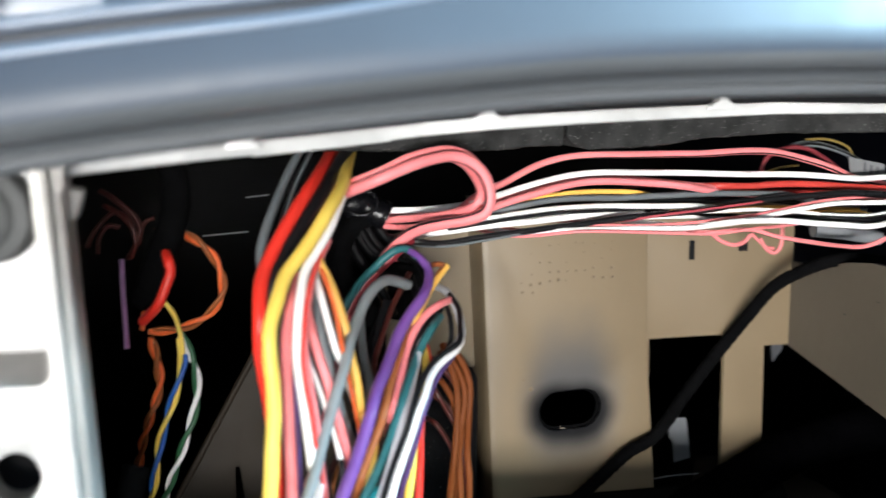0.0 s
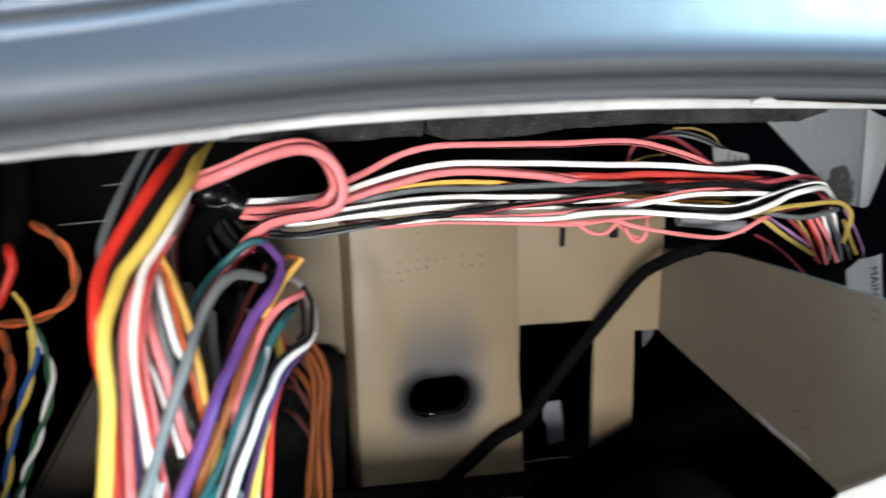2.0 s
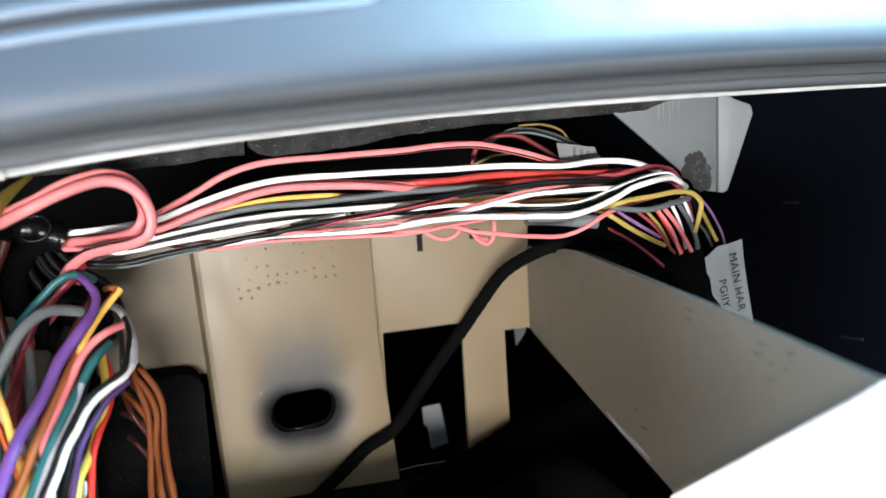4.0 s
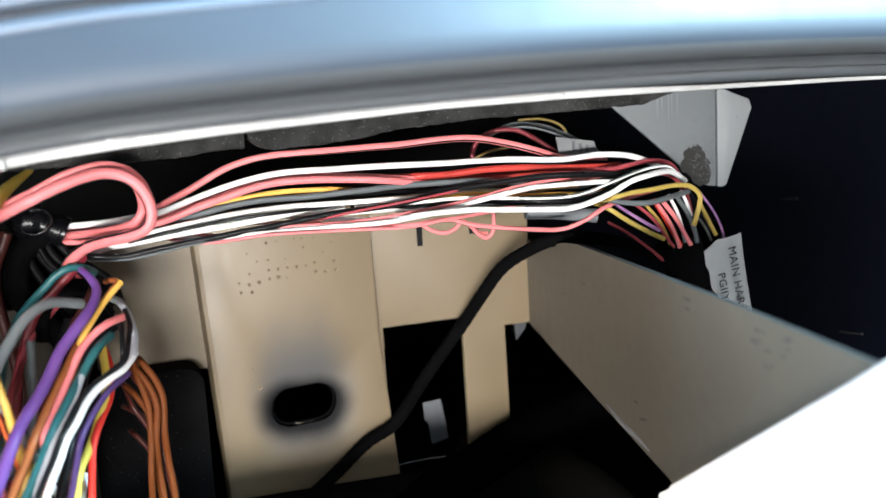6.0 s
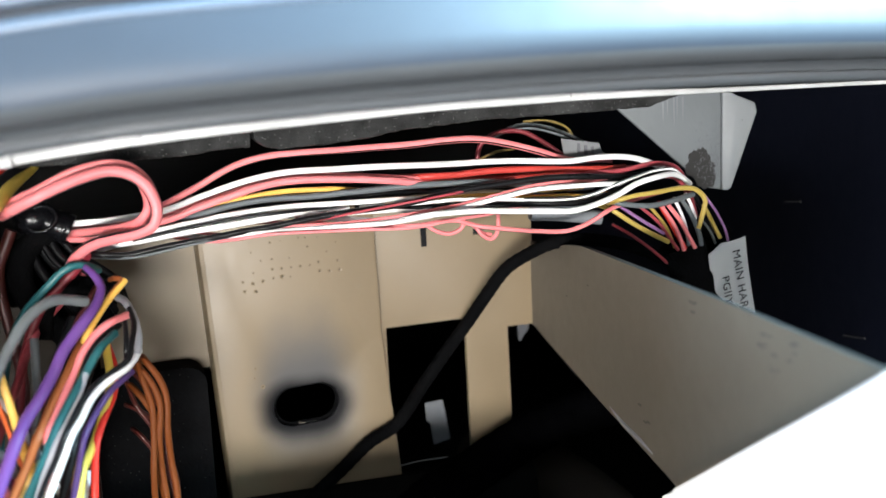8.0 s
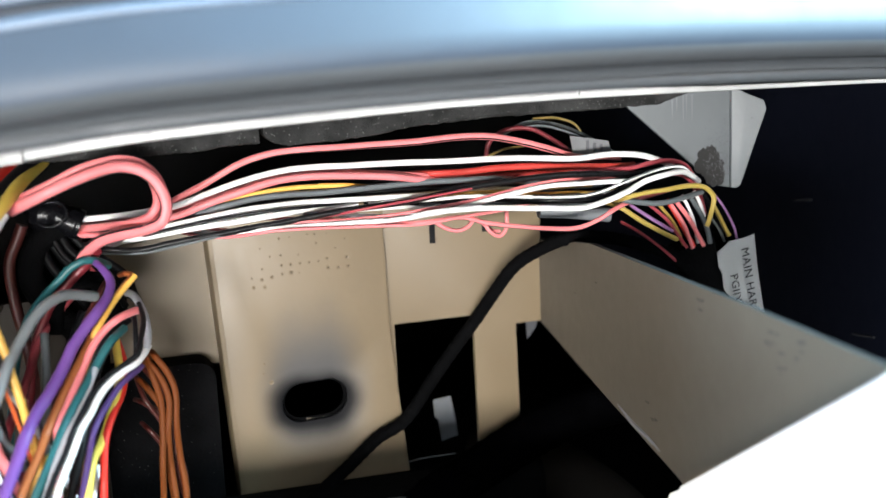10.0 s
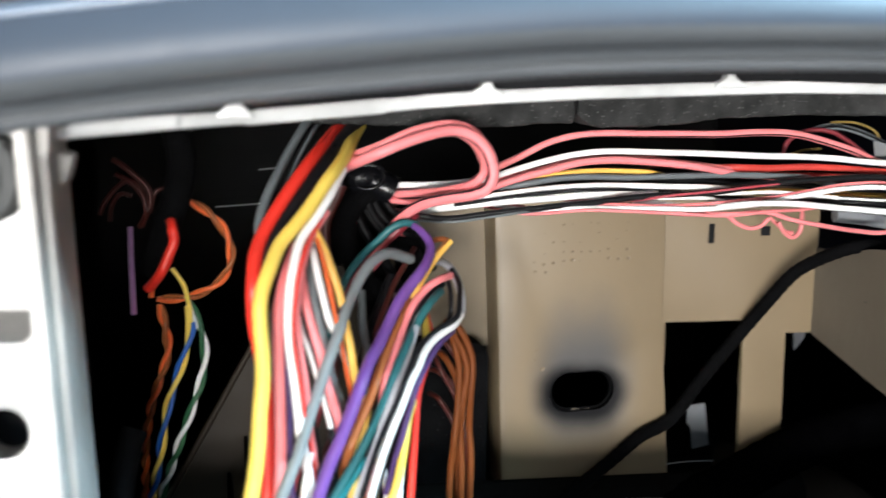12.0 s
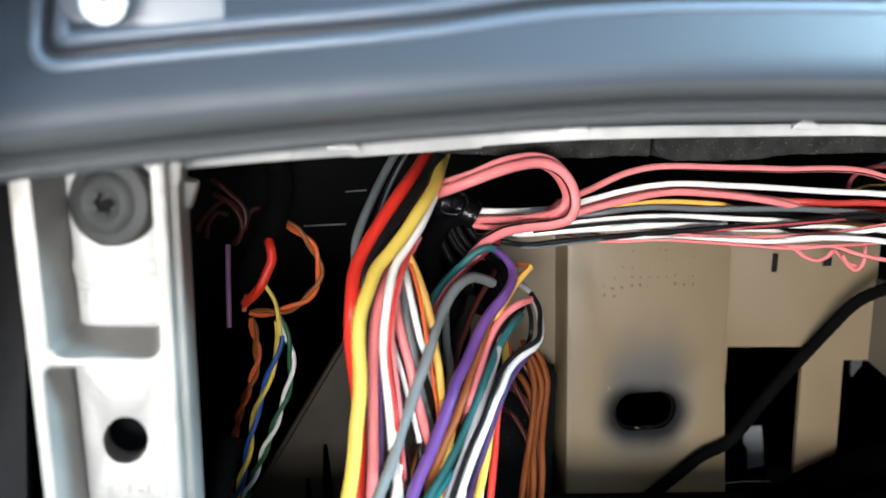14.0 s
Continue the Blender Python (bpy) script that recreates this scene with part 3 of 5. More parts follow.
# ---- left bracket with its screw ----
def bracket():
    t = thing("alloy_bracket", (-62, 170, 5), "ribbed cast-alloy mounting bracket with cast-in marks", "metal bracket")

    def sk(x, z):
        lean = float(np.interp(x, (-60, -54), (0.10, 0.062)))
        return (x - lean * (z - 30), z)

    def skewed(pts):
        return [sk(x, z) for x, z in pts]
    outer = [(-72.3, 71), (-72.3, -30), (-51.6, -30), (-51.6, 71)]
    up = rounded(-69.4, -53.5, 32.6, 75, 2.2)
    up = [(x, min(z, 69)) for x, z in up]
    low = rounded(-70.6, -53.6, 1.6, 31.3, 1.8)
    low2 = rounded(-70.6, -53.6, -26, 0.2, 1.8)
    seen = []
    for q in up:
        if not seen or (Vector(q) - Vector(seen[-1])).length > 0.05:
            seen.append(q)
    part("rib_frame", prism(skewed(outer), 160, 175, holes=(skewed(seen), skewed(low), skewed(low2))), alloy, t, bevel=0.7)
    hole = [(x, 16.3 + (z - 16.3) * 1.12) for x, z in disc(*sk(-61.7, 16.3), 3.5)]
    part("floor_plate", prism(skewed([(-71.5, 70), (-71.5, -29), (-52.2, -29), (-52.2, 70)]), 173.2, 178, holes=(hole,)), alloy, t, bevel=0.2)
    # sloped inner faces of the pockets, raised pads
    part("pad", prism(skewed(rounded(-66.6, -54.2, 35.0, 69, 1.0)), 171.6, 173.3), alloy_bright, t, bevel=0.6)
    part("pad", prism(skewed(rounded(-68.2, -54.2, 3.6, 30.6, 1.0)), 171.6, 173.3, holes=(hole,)), alloy_bright, t, bevel=0.6)
    for k, (top, bot) in enumerate((((-69.4, -53.5, 32.6, 69), (-66.8, -54.0, 35.2, 69)), ((-70.6, -53.6, 1.6, 31.3), (-68.4, -54.0, 3.4, 30.8)), ((-70.6, -53.6, -26, 0.2), (-68.0, -54.2, -24, -0.4)))):
        bm = bmesh.new()
        rings = []
        for (x0, x1, z0, z1), y in ((top, 160.9), (bot, 172.4)):
            rings.append([bm.verts.new(W(q[0], y, q[1])) for q in skewed(rounded(x0, x1, z0, z1, 1.8))])
        n = len(rings[0])
        for i in range(n):
            bm.faces.new((rings[0][i], rings[0][(i + 1) % n], rings[1][(i + 1) % n], rings[1][i]))
        part("pocket_wall", bm, alloy, t)
    part("inner_wall", prism(skewed([(-52.3, 64), (-52.3, -30), (-50.2, -30), (-50.2, 64)]), 164.5, 182), alloy, t, bevel=0.3)
    part("corner_lug", prism([(-53.2, 58.6), (-49.5, 58.0), (-50.6, 53.6), (-53.0, 53.2)], 173, 178), alloy, t, bevel=0.8)
    part("corner_lug", prism(rounded(-55.6, -51.6, 57.6, 63.4, 1.6), 164, 174), alloy, t, bevel=1.0)
    # cast marks: a ring and worn strokes
    c = sk(-63.6, 44.6)
    part("cast_mark", prism(disc(c[0], c[1], 3.3), 171.46, 171.62, holes=(disc(c[0], c[1], 2.8),)), alloy, t)
    for x0, z0, w, h in ((-59.0, 47.4, 1.9, 0.4), (-59.0, 43.2, 0.4, 4.2), (-59.0, 43.0, 1.9, 0.4), (-56.4, 47.6, 1.9, 0.4), (-56.4, 45.4, 1.8, 0.4), (-56.4, 43.2, 2.0, 0.4),
                         (-66.4, 40.6, 9.4, 0.35), (-65.8, 38.6, 0.4, 1.7), (-64.2, 38.6, 1.2, 0.4), (-62.2, 38.6, 0.4, 1.7), (-60.6, 39.6, 1.3, 0.4), (-58.4, 38.6, 0.4, 1.8),
                         (-65.2, 7.6, 0.4, 1.7), (-63.9, 7.6, 1.1, 0.4), (-62.2, 7.6, 0.4, 1.7), (-60.8, 7.6, 1.2, 0.4), (-59.0, 7.6, 0.4, 1.7)):
        q = sk(x0, z0)
        part("cast_mark", boxed((q[0], q[0] + w, 171.46, 171.64, q[1], q[1] + h)), alloy, t, bevel=0.1)
    # black sheet added behind the hole to keep it dark
    part("hole_back", boxed((-72, -52, 186, 188, -25, 40)), black_plastic, t, smooth=False)


bracket()


def screw():
    t = thing("screw", (-63.2, 170, 55.0), "black round-head screw with a six-lobe socket", "screw")
    cx, cz, cy = -62.9, 54.8, 168.4
    turn = Matrix.Translation(W(cx, cy, cz)) @ Matrix.Rotation(radians(-20), 4, "Z") @ Matrix.Translation(-W(cx, cy, cz))
    # domed head turned about the y axis, its seat turned with the sloping boss
    prof = [(6.9, 3.4), (6.9, 1.0), (6.6, 0.4), (5.4, 0.0), (4.9, -0.1), (4.5, -0.7), (3.9, -1.3), (3.2, -1.5), (2.5, -1.2), (1.9, -0.7)]
    bm = bmesh.new()
    n = 40
    rings = []
    for r, y in prof:
        rings.append([bm.verts.new(W(cx + r * math.cos(2 * math.pi * k / n), cy + y, cz + r * math.sin(2 * math.pi * k / n))) for k in range(n)])
    for y in (-0.6, 1.2):
        rings.append([bm.verts.new(W(cx + (1.6 + 0.22 * math.cos(6 * a)) * math.cos(a), cy + y, cz + (1.6 + 0.22 * math.cos(6 * a)) * math.sin(a)))
                      for a in (2 * math.pi * k / n for k in range(n))])
    for a, b in zip(rings, rings[1:]):
        for k in range(n):
            bm.faces.new((a[k], a[(k + 1) % n], b[(k + 1) % n], b[k]))
    bm.faces.new(rings[-1])
    bm.faces.new(rings[0][::-1])
    bm.transform(turn)
    part("head", bm, screw_mat, t)
    # black disc set in the socket to put the recess's shade into colour
    bm = prism(disc(cx - 0.1, cz - 0.5, 1.15, 16), cy + 0.2, cy + 0.7)
    bm.transform(turn)
    part("socket", bm, black_plastic, t, "black disc darkening the socket's recess")


screw()


def fin():
    t = thing("bracket_fin", (145, 221, 45), "off-white metal fin with black grease smears", "metal fin")
    m = material("smeared_white", (0.128, 0.139, 0.145), 0.5, 0, 0.1, 90, 0.2, second=(0.105, 0.114, 0.118), spot=((0.04, 0.04, 0.04), 300, 0.08))
    part("fin_plate", prism([(119.5, 66), (141.2, 47.2), (143.6, 45.8), (146.0, 45.4), (146.0, 76), (119.5, 76)], 221, 222), m, t, bevel=0.2)
    bm = prism([(146.0, 45.4), (147.4, 45.2), (148.4, 45.8), (154.8, 63.0), (154.2, 65.0), (150, 66.6), (147, 68), (146.0, 76)], 220.2, 221.6)
    for v in bm.verts:
        d = max(0.0, v.co.x - 0.146)
        v.co.y -= d * 0.35
        v.co.x -= d * 0.2
    part("fin_fold", bm, m, t, bevel=0.3)
    bm = bmesh.new()
    rng = random.Random(9)
    grey = bmesh.new()
    for i in range(900):
        core = i < 520
        if core:
            z = rng.triangular(46.0, 55.0, 48.0)
            x = rng.uniform(137.0 + max(0.0, z - 49) * 0.5, 143.8 - max(0.0, z - 50.5) * 0.55) + rng.gauss(0, 0.35)
        else:
            z, x = rng.triangular(46.2, 62, 50.5), rng.choice((141.2, 144.4, 145.2)) + rng.gauss(0, 1.0)
        if x > 145.8 or z < 46.9 - (x - 141.4) * 0.95:
            continue
        q = rng.uniform(0.35, 0.95) if core else rng.uniform(0.04, 0.14)
        tall = rng.uniform(0.8, 1.9)
        n = 7
        out = bm if core else grey
        vs = [out.verts.new(W(x + q * rng.uniform(0.6, 1.1) * math.cos(a), 220.96 - 0.0001 * i, z + q * tall * rng.uniform(0.6, 1.1) * math.sin(a))) for a in (k * 2 * math.pi / n for k in range(n))]
        out.faces.new(vs)
    tagged(part("grease_smear", bm, edge_grime, t, "black grease smear", smooth=False), kind="stuff")
    tagged(part("grease_haze", grey, faint_ink, t, "grey rubbed grease streaks", smooth=False), kind="stuff")
    bm = bmesh.new()
    for x, z0, z1 in ((131.5, 61.5, 67), (132.6, 63, 68), (134.2, 60, 68), (135.0, 62, 68), (136.4, 61, 67)):
        vs = [bm.verts.new(W(*q)) for q in ((x - 0.25, 220.9, z1), (x + 0.3, 220.9, z1), (x + 0.05, 220.9, z0))]
        bm.faces.new(vs)
    tagged(part("drip_mark", bm, scrap_mat, t, "grey drip marks", smooth=False), kind="stuff")


fin()


# ---- cables and wires ----
def wire(parent, colour, stripe, r, *pts):
    mats = [wire_mats[colour]] + ([wire_mats[stripe]] if stripe else [])
    kind = {"": "plain", "black": "black-striped", "white": "white-striped", "red": "red-striped", "grey": "faded grey",
            "crimson": "dark-red-striped", "rust": "rust-striped"}[stripe]
    rng = random.Random(int(1000 * abs(pts[0][0] + pts[0][2])))
    first = rng.choice((0, 1, 10, 11)) if stripe else 0
    lanes = ((2,) if colour == "pink" else (first, (first + 1) % 12)) if stripe else ()
    seed = rng.uniform(0, 40)
    bent = []
    for i, q in enumerate(smooth_line(pts, 4.0)):
        p = Vector(q)
        bent.append(p + noise.noise_vector(p * 0.07 + Vector((seed, 0, 0))) * 0.22)
    part("wire", tube(bent, r, 12, 1.4, stripe=lanes, twist=rng.uniform(-0.01, 0.01)), mats, parent, "%s %s insulated wire" % (kind, colour))


def twisted(parent, colours, r, pitch, *pts):
    """Two wires wound round one another along a line."""
    line = smooth_line(pts, 1.5)
    for n, colour in enumerate(colours):
        run, up, path = 0.0, Vector((0, -1, 0.2)), []
        for i, q in enumerate(line):
            d = (line[min(i + 1, len(line) - 1)] - line[max(i - 1, 0)]).normalized()
            run += (q - line[i - 1]).length if i else 0.0
            up = (up - d * up.dot(d)).normalized()
            a = 2 * math.pi * run / pitch + n * math.pi
            path.append(q + (up * math.cos(a) + d.cross(up) * math.sin(a)) * r * 1.02)
        part("wire", tube(path, r, 10, 1.5), wire_mats[colour], parent, "twisted %s insulated wire" % colour)


main_harness = thing("wire_harness", (70, 218, 40), "bundle of pink, white, black and grey wires with taped plug", "wiring harness")
hanging_harness = thing("wire_harness", (-5, 195, -60), "thick bundle of many-coloured wires hanging down", "wiring harness")
rear_harness = thing("wire_harness", (100, 225, 50), "short rear bundle of red and grey wires", "wiring harness")
brown_bundle = thing("wire_bundle", (15, 210, -60), "loose bundle of thin brown wires", "wires")
orange_pair = thing("wire_bundle", (-38, 228, 20), "looped orange twisted-pair wires", "wires")
twisted_pairs = thing("wire_bundle", (-45, 228, -20), "twisted yellow, blue, white and green wires", "wires")

# main_harness
wire(main_harness, "pink", "black", 0.76, (18.6, 219.7, 49.6), (22.7, 223.4, 51.8), (28.5, 223, 54.7), (35.5, 222.5, 58.2), (41.3, 222, 59.8), (46.9, 221.7, 60.3), (58.5, 220.8, 60.4), (70.3, 220, 60.6), (79.9, 219.1, 61.1), (87.1, 218.4, 60.8), (94.4, 217.8, 59.3), (100.6, 217.2, 57.5), (108, 219.7, 55), (121, 226.2, 53))
wire(main_harness, "white", "", 0.65, (2.3, 226.9, 49), (4.9, 222.8, 49.5), (10.5, 222.3, 49.6), (16, 221.9, 50.1), (22, 221.5, 50.9), (28.2, 221, 52.8), (35, 220.5, 54.7), (40.8, 220.1, 56), (46.4, 219.7, 56.7), (57.9, 218.8, 56.7), (69.6, 218, 56.5), (81.4, 216.9, 56.4), (87.5, 216.4, 56.4), (93.6, 215.8, 56.2), (105.9, 214.6, 55.3), (113.5, 214, 55.7), (119.8, 213.5, 55.2), (126.9, 217, 53.1), (135.7, 223.2, 49))
wire(main_harness, "pink", "black", 0.75, (2.1, 228, 47), (12.5, 223.2, 48), (21.8, 220.5, 48.9), (27.9, 220, 50.7), (34.8, 219.5, 52.7), (40.5, 219.1, 54.3), (46.2, 218.7, 55), (57.5, 217.8, 54.7), (66.8, 217.2, 53.8), (74.4, 218.5, 52.6), (84.3, 222.8, 51.6), (94.7, 227, 50.3))
wire(main_harness, "pink", "", 0.59, (1.9, 233, 47.2), (15.8, 228, 48.3), (22.5, 223.4, 49.7), (32.8, 222.7, 52.3), (43.1, 221.9, 54.9), (53.5, 221.2, 55.3), (64, 220.4, 54.6), (74.7, 219.5, 53.3), (84.6, 223.8, 51.8))
wire(main_harness, "amber", "", 0.53, (13.9, 230.6, 47.5), (26.9, 224.1, 48.9), (34.8, 221.5, 51.4), (40.5, 221.1, 52.3), (46.3, 220.7, 52.8), (52, 220.2, 52.8), (56.7, 219.9, 52.6), (63.5, 224.5, 51.2), (76.5, 231, 49.8))
wire(main_harness, "grey", "", 0.65, (9.4, 231.9, 46.5), (22.4, 225.4, 47.6), (30.2, 220.8, 49.8), (36.9, 220.3, 51), (42.6, 219.9, 51.5), (50.6, 219.3, 51.6), (57.5, 218.8, 51.8), (63.4, 218.4, 51.9), (71.7, 217.8, 52.3), (81.3, 216.9, 52.3), (88.6, 216.2, 52.1), (96.4, 220.7, 50.4), (105.6, 224, 48.5), (118.6, 230.5, 47.1))
wire(main_harness, "black", "", 0.66, (2.7, 236.8, 41.1), (8.9, 230.4, 44.9), (20.1, 223.6, 46.9), (29.1, 222.9, 48.5), (38.2, 222.3, 49.8), (48.5, 221.5, 50.3), (57.9, 220.8, 50.5), (67.4, 220.2, 50.7), (77.8, 222.3, 50.3), (90.8, 223.2, 50), (104.6, 225.1, 47.9))
wire(main_harness, "white", "", 0.58, (6.2, 230.6, 40.6), (10.5, 225.3, 44.4), (17.8, 219.7, 46.7), (26.6, 219.1, 48.1), (36.6, 218.3, 49.5), (45.6, 217.7, 50), (54.7, 217, 50), (62.9, 216.4, 49.9), (68.7, 216, 49.8), (75.7, 219.5, 48.9))
wire(main_harness, "black", "", 0.35, (15.6, 217.9, 45.9), (26.4, 217.1, 47.6), (36.4, 216.4, 48.7), (45.3, 215.6, 49.2), (53.7, 218.1, 49.2), (66.7, 224.6, 49.2))
wire(main_harness, "white", "", 0.71, (4.9, 232.6, 39), (9.6, 226.4, 43.4), (17.6, 219.7, 45.6), (26.4, 219.1, 46.6), (34.2, 218.5, 47.2), (42.1, 217.9, 48), (49.2, 219.4, 48.3), (59.3, 222.8, 48))
wire(main_harness, "black", "", 0.63, (3.5, 223.8, 44.3), (7.9, 218.5, 43.9), (14.2, 218, 43.2), (20.7, 217.5, 44), (28.4, 216.9, 45.1), (36.1, 216.4, 46.1), (42.8, 215.9, 46.7), (49.7, 215.4, 47.5), (56.5, 214.8, 48.2), (63.5, 214.3, 48.7), (70.5, 213.8, 49.4), (76.5, 213.2, 50.4), (83.6, 212.5, 51.4), (92, 211.8, 52.2), (99.3, 211.1, 52.6), (107.9, 210.3, 52.3), (117.2, 213.7, 51.3), (126.9, 217, 50.7))
wire(main_harness, "grey", "", 0.29, (7.7, 221.5, 42.5), (15.2, 216.9, 42.7), (21.7, 216.4, 43.5), (28.2, 215.9, 44.5), (35.1, 218.4, 45))
wire(main_harness, "rose", "", 0.28, (39.1, 222.6, 46.5), (52.1, 216.1, 47.1), (58.5, 212.7, 48.4), (67.7, 212, 49.4), (73.5, 211.5, 50.1), (82.4, 212.7, 51), (95.4, 219.2, 51.7))
wire(main_harness, "white", "", 0.54, (18.9, 226.2, 46.5), (31.9, 219.7, 44.5), (39.3, 215.1, 45.6), (44.9, 214.6, 45.8), (51.6, 214.2, 45.7), (58.5, 213.7, 45.6), (65.4, 213.2, 45.6), (71.2, 212.7, 46.1), (77.1, 212.1, 46.8), (84.3, 211.5, 48.4), (91.5, 210.7, 49.7), (97.6, 210.2, 50.6), (103.7, 209.7, 50.7), (112.3, 208.9, 50.7), (119.7, 213.5, 49.6))
wire(main_harness, "pink", "", 0.34, (21.3, 228, 46.5), (34.3, 221.5, 44.9), (45.1, 215.6, 46.3), (56.4, 214.8, 46.3), (68, 214, 46.8), (79.8, 212.9, 48), (87, 212.3, 49.4), (94.4, 211.5, 50.9), (100.4, 211, 51.5), (110.8, 214.2, 50.8), (123.8, 220.7, 50.3))
wire(main_harness, "pink", "", 0.34, (16.6, 226.3, 46.5), (29.6, 219.8, 44.1), (41.4, 213.9, 45.3), (51.4, 213.2, 45.1), (62.8, 212.3, 44.7), (70.9, 211.7, 44.6), (79.1, 210.9, 45.5), (87.6, 214.2, 45.5), (100.6, 220.7, 46.5))
wire(main_harness, "white", "", 0.62, (54, 221.6, 46.5), (67, 215.1, 45.9), (73.9, 209.3, 47.2), (83.3, 208.4, 47.3), (90.4, 207.8, 46.7), (97.5, 207.1, 46.2), (103.5, 206.6, 45.9), (108.4, 206.1, 46.9), (113.4, 205.6, 48.7), (117.1, 205.3, 50.5), (120.9, 205, 51.5), (128.9, 210.2, 51.2), (134.8, 214.9, 48.2))
wire(main_harness, "white", "", 0.41, (42.7, 229.5, 46.5), (55.7, 223, 46.7), (62.9, 217.4, 47.5), (68.8, 217, 47.5), (75.5, 221.5, 46.3), (88.5, 228, 46.5))
wire(main_harness, "white", "", 0.40, (62.1, 223.9, 47.8), (75.1, 217.4, 48.6), (80.2, 213.9, 49.2), (86.2, 213.3, 48.9), (92.2, 212.8, 48.5), (98.3, 212.3, 48), (105.3, 213.7, 47.4), (109.1, 216.4, 46.9), (122.1, 222.9, 46.5))
wire(main_harness, "grey", "white", 0.39, (79.5, 220.3, 48.4), (92.5, 213.8, 48.2), (98.7, 210.1, 48), (104.8, 209.5, 48), (109.2, 209.2, 48.7), (113.5, 208.8, 50.1), (118, 208.4, 51.5), (122.4, 208, 52.6), (127.2, 208.9, 52.5), (132.2, 212.6, 50))
wire(main_harness, "black", "", 0.62, (77.4, 221.5, 46.8), (90.4, 215, 47), (99.1, 211.1, 47.2), (105.3, 210.5, 46.7), (110.2, 210.1, 47.2), (115.3, 209.7, 49), (120.4, 209.2, 51), (125.9, 209.6, 51.8), (132.5, 214.5, 49.8))
wire(main_harness, "grey", "", 0.40, (73.2, 223.9, 46.5), (86.2, 217.4, 46.8), (92.5, 213.8, 47.1), (99.9, 213.1, 46.7), (109, 216.4, 45.2), (122, 222.9, 46.5))
wire(main_harness, "brick", "", 0.74, (57.1, 232.6, 51.8), (70.1, 226.1, 53), (74.7, 219.5, 53.8), (81.9, 218.9, 53.7), (89.3, 218.2, 54), (96.7, 217.6, 53.9), (104.2, 216.9, 53.4), (113, 216.1, 53), (121.8, 220.5, 52.3))
wire(main_harness, "brick", "", 0.59, (69.8, 228.4, 52.1), (82.8, 221.9, 52.2), (92.7, 221, 52.3), (102.8, 220.1, 51.9), (113, 219.2, 51.6), (126, 225.7, 51.4))
wire(main_harness, "rose", "", 0.55, (105.8, 220.9, 52), (111.3, 215.2, 52.3), (117.7, 214.6, 52.3), (122.8, 214.2, 53), (126.9, 214.3, 53.3), (131.3, 215.1, 52.2), (133.8, 215.6, 49.5), (135.5, 216, 45.9), (139.2, 220.2, 39.9))
wire(main_harness, "rose", "", 0.58, (123.9, 219.3, 49.2), (127.9, 216.3, 50.5), (132.6, 217.2, 49.5), (134.9, 217.7, 47.6), (138.1, 221.8, 44.4))
wire(main_harness, "amber", "", 0.35, (68.4, 228.5, 47.5), (81.4, 222, 48.6), (85.1, 217.6, 49.2), (89.9, 217.1, 49.1), (94.9, 216.6, 49.2), (101.4, 220.2, 48.4), (114.4, 226.7, 47.5))
wire(main_harness, "amber", "", 0.29, (82.6, 225.2, 47.6), (95.6, 218.7, 48), (100.3, 214.1, 48.3), (105.3, 213.7, 48.2), (110.8, 217.4, 47.4), (123.8, 223.9, 46.5))
wire(main_harness, "grey", "", 0.61, (99.8, 219.5, 48), (112.8, 213, 46.6), (114.1, 208.7, 46.3), (117.9, 208.4, 45.6), (122.3, 208, 45.2), (128.2, 209.2, 45.7), (134.5, 213.1, 46))
wire(main_harness, "gold", "", 0.55, (113.6, 211.9, 45.9), (113.8, 206.6, 47.3), (117.6, 206.4, 47.9), (122.8, 206.3, 48.2), (128.7, 207.5, 48.4), (132.5, 208.2, 47.7), (134.9, 208.7, 45.4), (134.4, 208.7, 42.4), (133.2, 208.4, 39.2))
wire(main_harness, "gold", "", 0.54, (112, 214.1, 45.5), (113.9, 209.8, 44.4), (117.6, 209.4, 41.9), (122.7, 209, 38.8), (126.9, 209.8, 36.6))
wire(main_harness, "pink", "black", 0.50, (48.3, 223, 46.5), (61.3, 216.5, 44.5), (70.9, 211.7, 44.8), (79.7, 212.9, 45), (83.8, 210.5, 43.8), (90.9, 209.8, 42.6), (96.9, 209.2, 41.8), (103, 208.7, 41.5), (108, 208.2, 43), (111.7, 207.9, 44.9), (117.4, 211.5, 45.6), (130.4, 218, 46.5))
wire(main_harness, "lilac", "", 0.39, (117.7, 213.6, 44.4), (121.3, 210.2, 41.5), (126.2, 210.6, 38.5))
wire(main_harness, "rose", "", 0.39, (120.6, 211.2, 44.9), (125.2, 211.3, 41), (128.5, 212, 36.9), (130.7, 212.4, 34.1))
wire(main_harness, "gold", "", 0.40, (123.6, 212, 44.5), (127.6, 212.7, 39.6), (130.2, 213.2, 34.5))
wire(main_harness, "red", "", 0.54, (124.8, 210.3, 45.5), (127.4, 210.8, 41.8), (129.8, 211.3, 37.8), (132, 211.8, 34.3))
wire(main_harness, "pink", "", 0.50, (126.4, 208.9, 44.9), (129.7, 209.5, 40.8), (132, 210, 37.1), (133.6, 210.3, 34.6))
wire(main_harness, "pink", "", 0.45, (125, 209.4, 44.7), (128.7, 210.2, 39.6), (131.1, 210.7, 34.3))
wire(main_harness, "white", "", 0.39, (128.2, 210.1, 46.1), (129.8, 210.4, 43.4), (131.2, 210.7, 40.3), (134, 213.9, 34.8))
wire(main_harness, "white", "", 0.40, (132.1, 211.8, 46.6), (133.6, 212, 43.9), (135.9, 214.3, 40.4))
